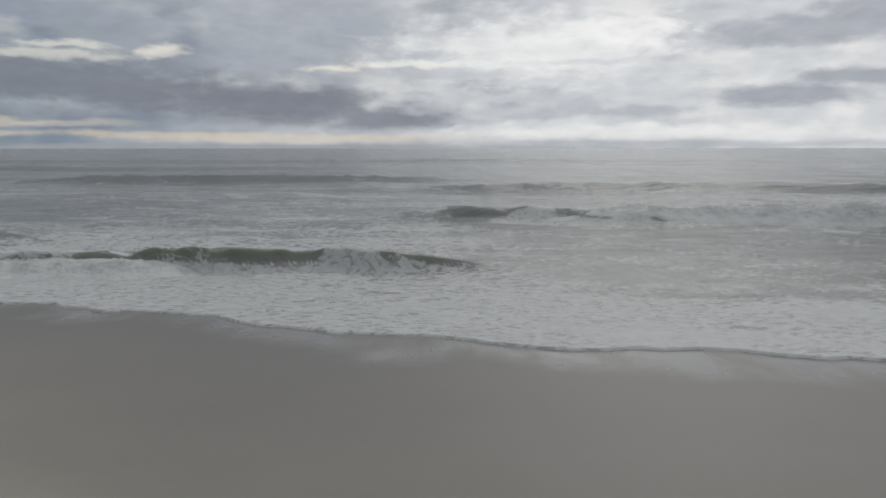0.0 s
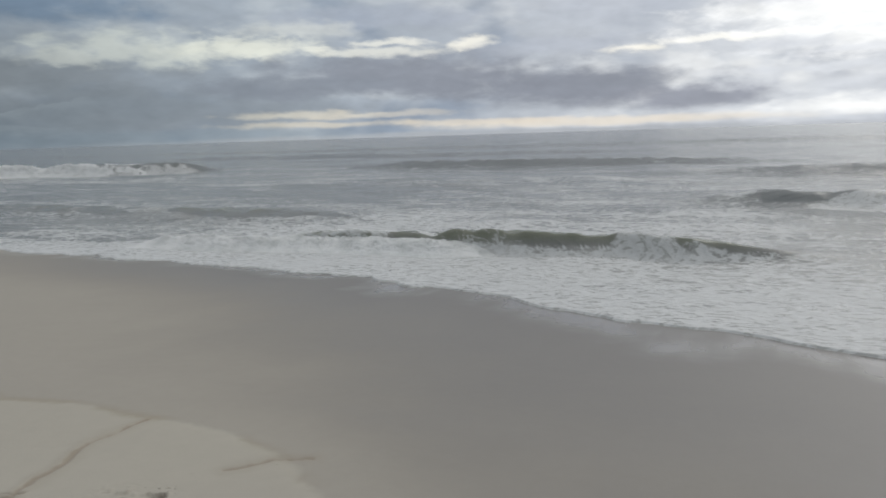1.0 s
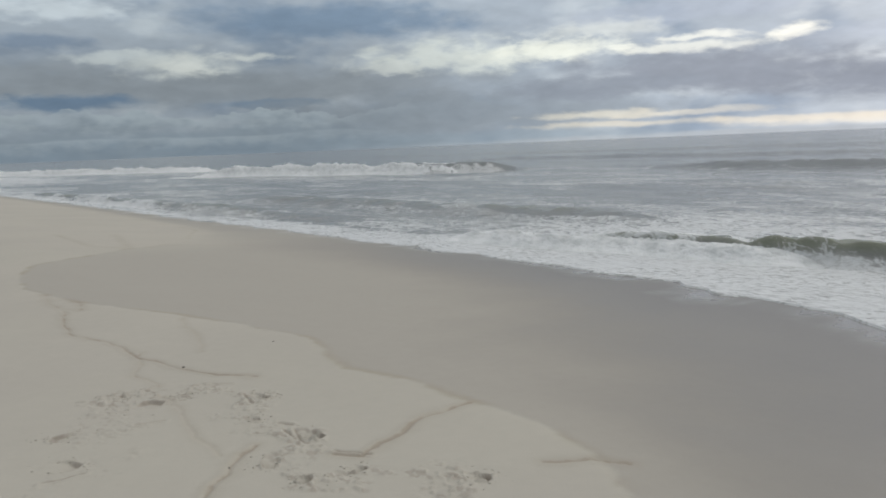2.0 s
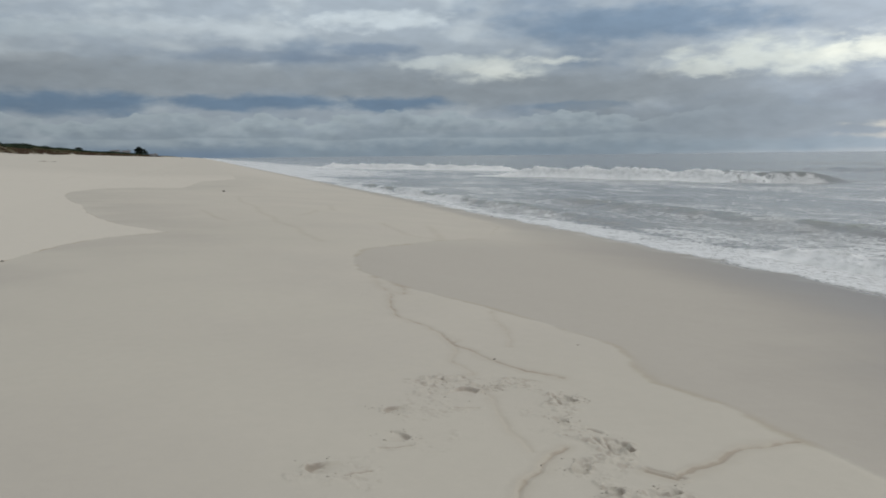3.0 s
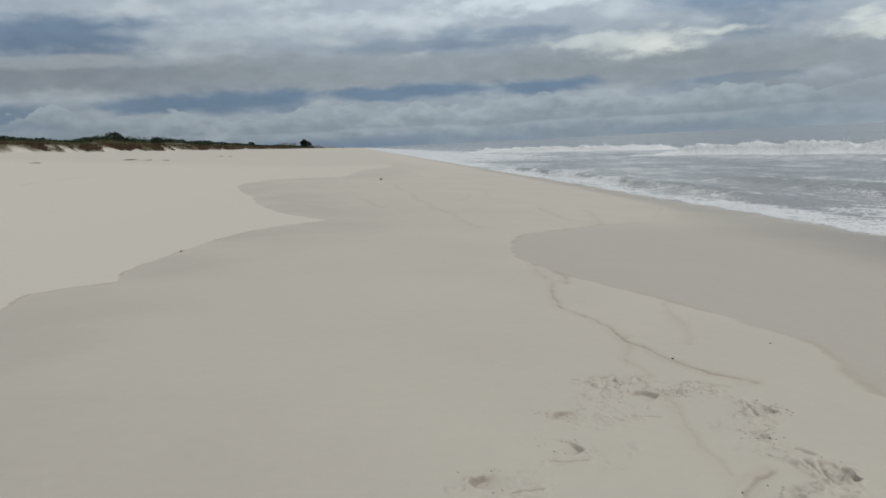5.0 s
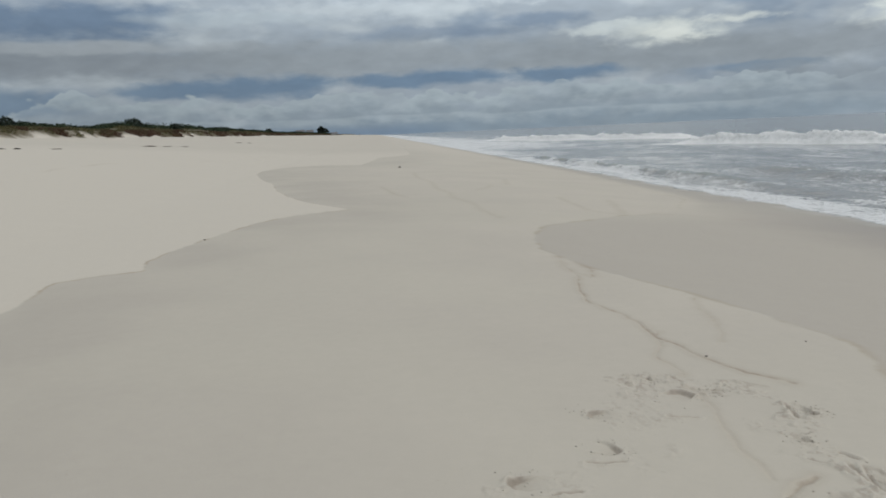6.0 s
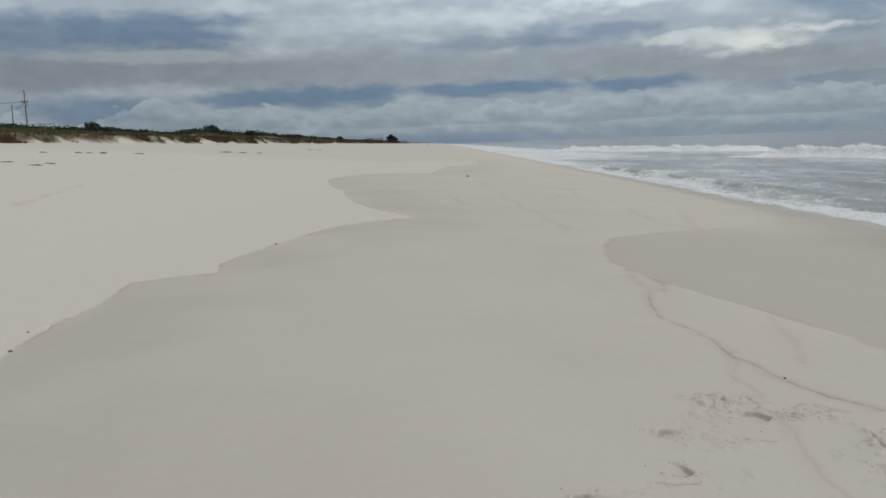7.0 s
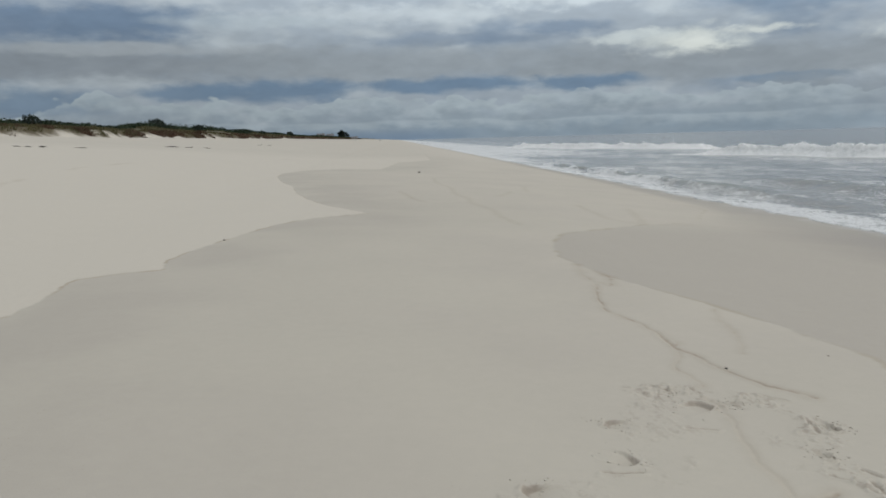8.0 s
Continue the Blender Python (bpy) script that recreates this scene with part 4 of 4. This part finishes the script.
def tree(az, distance, tall):
    x, y = bearing(az, distance)
    ob = new("tree")
    ob.location = (x, y, ground_at(x, y) - 0.1)
    part("trunk", rod([(0, 0, 0), (0.1, 0, tall * 0.3), (-0.1, 0.1, tall * 0.8)], (0.25, 0.2, 0.08)), M_BARK, ob)
    for k in range(5):
        a = k * 1.3
        part("limb", rod([(0, 0, tall * (0.3 + 0.07 * k)), (math.cos(a) * 1.0, math.sin(a) * 1.0, tall * (0.45 + 0.07 * k)), (math.cos(a) * 1.9, math.sin(a) * 1.9, tall * (0.5 + 0.08 * k))], (0.12, 0.08, 0.03), 5), M_BARK, ob)
    clumps = [leaf_cloud(c[0], c[1], c[2], 2.3, 1.9, 420, 0.5) for c in ((0, 0, tall * 0.55), (2.2, 0.3, tall * 0.42), (-2.2, -0.4, tall * 0.42), (0.5, 1.3, tall * 0.35), (-0.6, -1.2, tall * 0.62), (4.2, 0.5, tall * 0.22), (1.2, 0, tall * 0.2), (-2.0, 0, tall * 0.2))]
    part("crown", soup("crown", np.concatenate(clumps), M_TREE), M_TREE, ob)
    return tagged(ob, "dark rounded tree standing alone at the far end of the dunes", "tree")


tree(0.0, 640, 8.5)

M_POLE = simple("weathered_wood", (0.10, 0.08, 0.068), 0.85, 0.3, 5, bumpy=0.01)
M_CERAMIC = simple("grey_ceramic", (0.25, 0.25, 0.27), 0.35, 0.1)
M_WIRE = simple("black_wire", (0.03, 0.03, 0.035), 0.6, 0.1)
M_WHITE = simple("white_boards", (0.62, 0.62, 0.60), 0.7, 0.12, 3)
M_GREYWALL = simple("grey_shingles", (0.27, 0.27, 0.265), 0.85, 0.2, 4)
M_ROOF = simple("dark_roofing", (0.11, 0.11, 0.115), 0.85, 0.2, 4)
M_DECK = simple("grey_deck_wood", (0.20, 0.18, 0.16), 0.85, 0.25, 5)
M_GLASS = simple("dark_window_glass", (0.04, 0.05, 0.06), 0.08, 0.05)


def utility_pole(az, distance, top, arm, label):
    x, y = bearing(az, distance)
    z = ground_at(x, y)
    ob = new("utility_pole")
    ob.location = (x, y, z - 0.2)
    h = top - z
    part("pole", rod([(0, 0, 0), (0, 0, h * 0.5), (0.05, 0, h + 0.2)], (0.13, 0.11, 0.08), 9), M_POLE, ob)
    if arm:
        bar = part("crossarm", box(-0.55, -0.08, h * 0.76, 0.55, 0.08, h * 0.76 + 0.18, 0.01), M_POLE, ob)
        for k in (-0.48, 0.48):
            part("insulator", rod([(k, 0, h * 0.76 + 0.18), (k, 0, h * 0.76 + 0.3), (k, 0, h * 0.76 + 0.42)], (0.05, 0.09, 0.04), 8), M_CERAMIC, bar)
        part("transformer", rod([(0.35, -0.3, h * 0.66), (0.35, -0.3, h * 0.66 + 0.05), (0.35, -0.3, h * 0.76)], (0.2, 0.26, 0.24), 10), M_CERAMIC, ob, "grey transformer can")
    return tagged(ob, label, "utility pole", "utility poles"), Vector((x, y, z + h * 0.76))


pole_a, hook_a = utility_pole(-24.95, 150, 13.2, True, "tall weathered wooden utility pole with crossarm behind the dune")
pole_b, hook_b = utility_pole(-25.75, 178, 12.3, False, "shorter wooden utility pole behind the dune")


def wire(a, b, sag):
    """An overhead wire from a to b."""
    pts = [a.lerp(b, k / 14) - Vector((0, 0, sag * 4 * (k / 14) * (1 - k / 14))) for k in range(15)]
    ob = new("overhead_wire", None)
    ob.location = a
    part("cable", rod([q - a for q in pts], [0.03] * 15, 5), M_WIRE, ob)
    return tagged(ob, "thin black sagging wire between utility poles", "wire", "overhead wires")


wire(hook_a, hook_b + Vector((0, 0, 2)), 1.0)
wire(hook_a, hook_a + Vector((-60, -6, -0.5)), 1.2)


def window(x, y, z, w, h, parent):
    frame_ob = part("window", box(x - w / 2 - 0.08, y - 0.06, z - 0.08, x + w / 2 + 0.08, y + 0.02, z + h + 0.08, 0.01), M_WHITE, parent)
    part("pane", box(x - w / 2, y - 0.075, z, x + w / 2, y - 0.03, z + h), M_GLASS, frame_ob)


def house(az, distance, w, d, h, sink, wall_mat, gable, label):
    """A small house that faces the sea; gable: height of its roof, 0 for a flat one."""
    x, y = bearing(az, distance)
    ob = new("house")
    ob.location, ob.rotation_euler = (x, y, ground_at(x, y) - sink), (0, 0, radians(-az))
    part("wall", box(-w / 2, -d / 2, 0, w / 2, d / 2, h, 0.02), wall_mat, ob)
    if gable:
        bm = bmesh.new()
        o = 0.4
        ring = [[bm.verts.new((sx * (w / 2 + o), yy, zz)) for yy, zz in ((-d / 2 - o, h - 0.1), (-d / 2 - o, h + 0.1), (0, h + gable), (d / 2 + o, h + 0.1), (d / 2 + o, h - 0.1))] for sx in (-1, 1)]
        for j in range(5):
            bm.faces.new((ring[0][j], ring[0][(j + 1) % 5], ring[1][(j + 1) % 5], ring[1][j]))
        bm.faces.new(ring[0][::-1])
        bm.faces.new(ring[1])
        bmesh.ops.recalc_face_normals(bm, faces=bm.faces[:])
        roof = part("roof", bm, M_ROOF, ob)
        part("chimney", box(w * 0.2, -0.3, h + gable * 0.4, w * 0.2 + 0.7, 0.3, h + gable + 0.7, 0.03), M_GREYWALL, roof)
    else:
        part("roof", box(-w / 2 - 0.5, -d / 2 - 0.5, h + 0.003, w / 2 + 0.5, d / 2 + 0.5, h + 0.35, 0.03), M_ROOF, ob)
    count = max(2, int(w / 2.6))
    for k in range(count):
        window(-w / 2 + (k + 0.5) * w / count, -d / 2, h - 1.9, 1.1, 1.2, ob)
    return tagged(ob, label, "house", "houses behind the dunes")


house(-26.75, 235, 10, 8, 4.6, 0.4, M_GREYWALL, 0, "low flat-roofed grey house behind the dune crest")
house(-1.6, 680, 7, 7, 2.6, 0.4, M_WHITE, 2.0, "small white house with dark gable roof behind far dunes")
house(-0.9, 700, 6, 6, 2.4, 0.4, M_GREYWALL, 1.8, "small grey shingled house beside the far tree")
house(0.9, 720, 6, 6, 2.0, 0.6, M_GREYWALL, 1.4, "low grey house past the far tree")


def deck(az, distance, bays):
    """A raised boardwalk platform with posts, rail and benches."""
    x, y = bearing(az, distance)
    ob = new("boardwalk_platform")
    ob.location, ob.rotation_euler = (x, y, ground_at(x, y)), (0, 0, radians(-az))
    w = bays * 1.6
    for k in range(bays * 2):
        part("board", box(k * 0.8, -2, 0.9, k * 0.8 + 0.77, 2, 0.96), M_DECK, ob)
    for k in range(bays + 1):
        part("post", box(k * 1.6 - 0.06, -2.07, -0.6, k * 1.6 + 0.06, -1.95, 1.95, 0.01), M_DECK, ob)
    part("rail", box(-0.1, -2.1, 1.95, w + 0.1, -1.92, 2.05, 0.01), M_DECK, ob)
    part("rail", box(-0.1, -2.06, 1.45, w + 0.1, -1.96, 1.55, 0.01), M_DECK, ob)
    return tagged(ob, "grey wooden boardwalk platform with railing on the dune", "boardwalk")


deck(-25.2, 150, 3)
deck(-24.2, 152, 1)


def marker(az, distance):
    x, y = bearing(az, distance)
    ob = new("beach_post")
    ob.location = (x, y, ground_at(x, y) - 0.2)
    part("post", rod([(0, 0, 0), (0, 0, 1.2), (0.05, 0, 2.6)], (0.16, 0.15, 0.13), 8), M_POLE, ob)
    return tagged(ob, "dark wooden post standing on the far beach", "post")


marker(2.8, 520)


# ---- wrack and pebbles on the beach ----
M_WEED = simple("dry_seaweed", (0.055, 0.045, 0.035), 0.9, 0.3, 12)
M_STONE = simple("dark_pebble", (0.10, 0.09, 0.08), 0.7, 0.2, 30)
M_SHELL = simple("white_shell", (0.62, 0.60, 0.56), 0.5, 0.15, 30)
M_CRUMB = simple("sand_crumb", (0.44, 0.41, 0.355), 0.95, 0.2, 20)


def seaweed(x, y, long, deep, tall, turn, label):
    """A low heap of dried weed: many bent strands over a core."""
    n = int(160 * long)
    a, r = rng.random(n) * 6.283, np.sqrt(rng.random(n))
    cx, cy = r * np.cos(a) * long / 2, r * np.sin(a) * deep / 2
    cz = tall * (1 - r ** 2) * (0.5 + 0.6 * rng.random(n))
    b, s = rng.random(n) * 6.283, 0.10 + 0.16 * rng.random(n)
    ux, uy = np.cos(b) * s, np.sin(b) * s
    w = 0.025 + 0.02 * rng.random(n)
    corners = np.stack([np.stack([cx - ux, cy - uy, cz * 0.3], -1), np.stack([cx + uy * w / s, cy - ux * w / s, cz + 0.03], -1),
                        np.stack([cx + ux, cy + uy, cz * 0.5], -1), np.stack([cx - uy * w / s, cy + ux * w / s, cz + 0.05], -1)], 1)
    ob = new("seaweed_clump", soup("seaweed_clump", corners, M_WEED))
    ob.matrix_basis = pose(x, y, ground_at(x, y) - 0.01, 0, 0, turn)
    return tagged(ob, label, "seaweed", "wrack on the upper beach")


WRACK = [(-24.2, 58, 0.5, 0.3, 0.06), (-22.1, 60, 0.5, 0.3, 0.05), (-21.4, 60, 0.5, 0.3, 0.06), (-20.5, 60, 0.6, 0.4, 0.15), (-18.3, 62, 1.2, 0.3, 0.02), (-12.4, 76, 1.8, 0.4, 0.10),
         (-11.2, 77, 1.0, 0.3, 0.03), (-10.0, 78, 0.8, 0.3, 0.03), (-6.2, 112, 1.0, 0.4, 0.08), (-5.5, 113, 0.7, 0.3, 0.04),
         (-26.4, 42, 0.6, 0.12, 0.01), (-24.8, 39, 0.9, 0.12, 0.01), (-23.9, 41, 0.5, 0.15, 0.02)]
for waz, wd, wl, ww, wt in WRACK:
    wx, wy = bearing(waz, wd)
    seaweed(wx, wy, wl * 0.8, ww * 0.6, wt * 0.55, rng.random() * 30 - 15, "thin strip of dark dried seaweed on pale sand" if wt < 0.07 else "dark heap of dried seaweed on pale sand")


def lump(name, x, y, size, mat, label, category, flat=0.6):
    bm = bmesh.new()
    bmesh.ops.create_icosphere(bm, subdivisions=2, radius=size)
    for v in bm.verts:
        v.co *= 1 + 0.35 * noise.noise(v.co / size * 1.3 + Vector((x, y, 0)))
        v.co.z *= flat
    data = bpy.data.meshes.new(name)
    bm.to_mesh(data)
    bm.free()
    data.materials.append(mat)
    ob = new(name, data)
    ob.location = (x, y, drop(x, y) + size * flat * 0.45)
    return tagged(ob, label, category, "bits on the sand")


def drop(x, y):
    """Height of the finished sand sheet under a place."""
    hit, place, _, _ = ground.ray_cast((x, y, 5), (0, 0, -1))
    return place.z if hit else ground_at(x, y)


lump("pebble", 2.43, 4.93, 0.010, M_STONE, "small dark pebble on the edge of a sand crack", "pebble")
lump("pebble", -3.02, 5.97, 0.016, M_STONE, "small dark pebble on the damp sand line", "pebble")
lump("shell", -3.10, 6.76, 0.020, M_SHELL, "small white broken shell on the damp line", "shell", 0.4)
lump("pebble", -3.16, 6.55, 0.011, M_STONE, "tiny dark pebble beside a white shell", "pebble")
lump("pebble", -1.95, 11.9, 0.02, M_STONE, "dark pebble lying on the damp sand line", "pebble")
lump("pebble", 3.42, 35.3, 0.07, M_STONE, "dark lump lying far along the beach", "pebble")
lump("pebble", 3.3, 5.1, 0.007, M_STONE, "small dark pebble near the wet sand edge", "pebble")
lump("pebble", 1.75, 3.0, 0.005, M_STONE, "tiny dark grain on smooth sand", "pebble")


def crumbs():
    """Loose crumbs of sand thrown up by the feet."""
    base = bmesh.new()
    bmesh.ops.create_icosphere(base, subdivisions=1, radius=1)
    shape = np.array([v.co[:] for v in base.verts])
    tris = np.array([[v.index for v in f.verts] for f in base.faces])
    base.free()
    out = []
    for hx, hy, tx, ty, wide, deep in PRINTS:
        for _ in range(60):
            a, r, k = rng.random() * 6.283, wide / 2 + 0.09 * rng.random() ** 1.6, rng.random()
            x, y = hx + (tx - hx) * k * 0.6 + r * math.cos(a), hy + (ty - hy) * k * 0.6 + r * math.sin(a)
            s = 0.0015 + 0.006 * rng.random() ** 3
            v = shape * s * (0.7 + 0.6 * rng.random((len(shape), 1))) * (1, 1, 0.7)
            out.append((v + (x, y, drop(x, y) + s * 0.3))[tris])
    return tagged(new("sand_crumbs", soup("sand_crumbs", np.concatenate(out), M_CRUMB)), "loose crumbs of sand thrown up round footprints", "sand", kind="stuff")


crumbs()
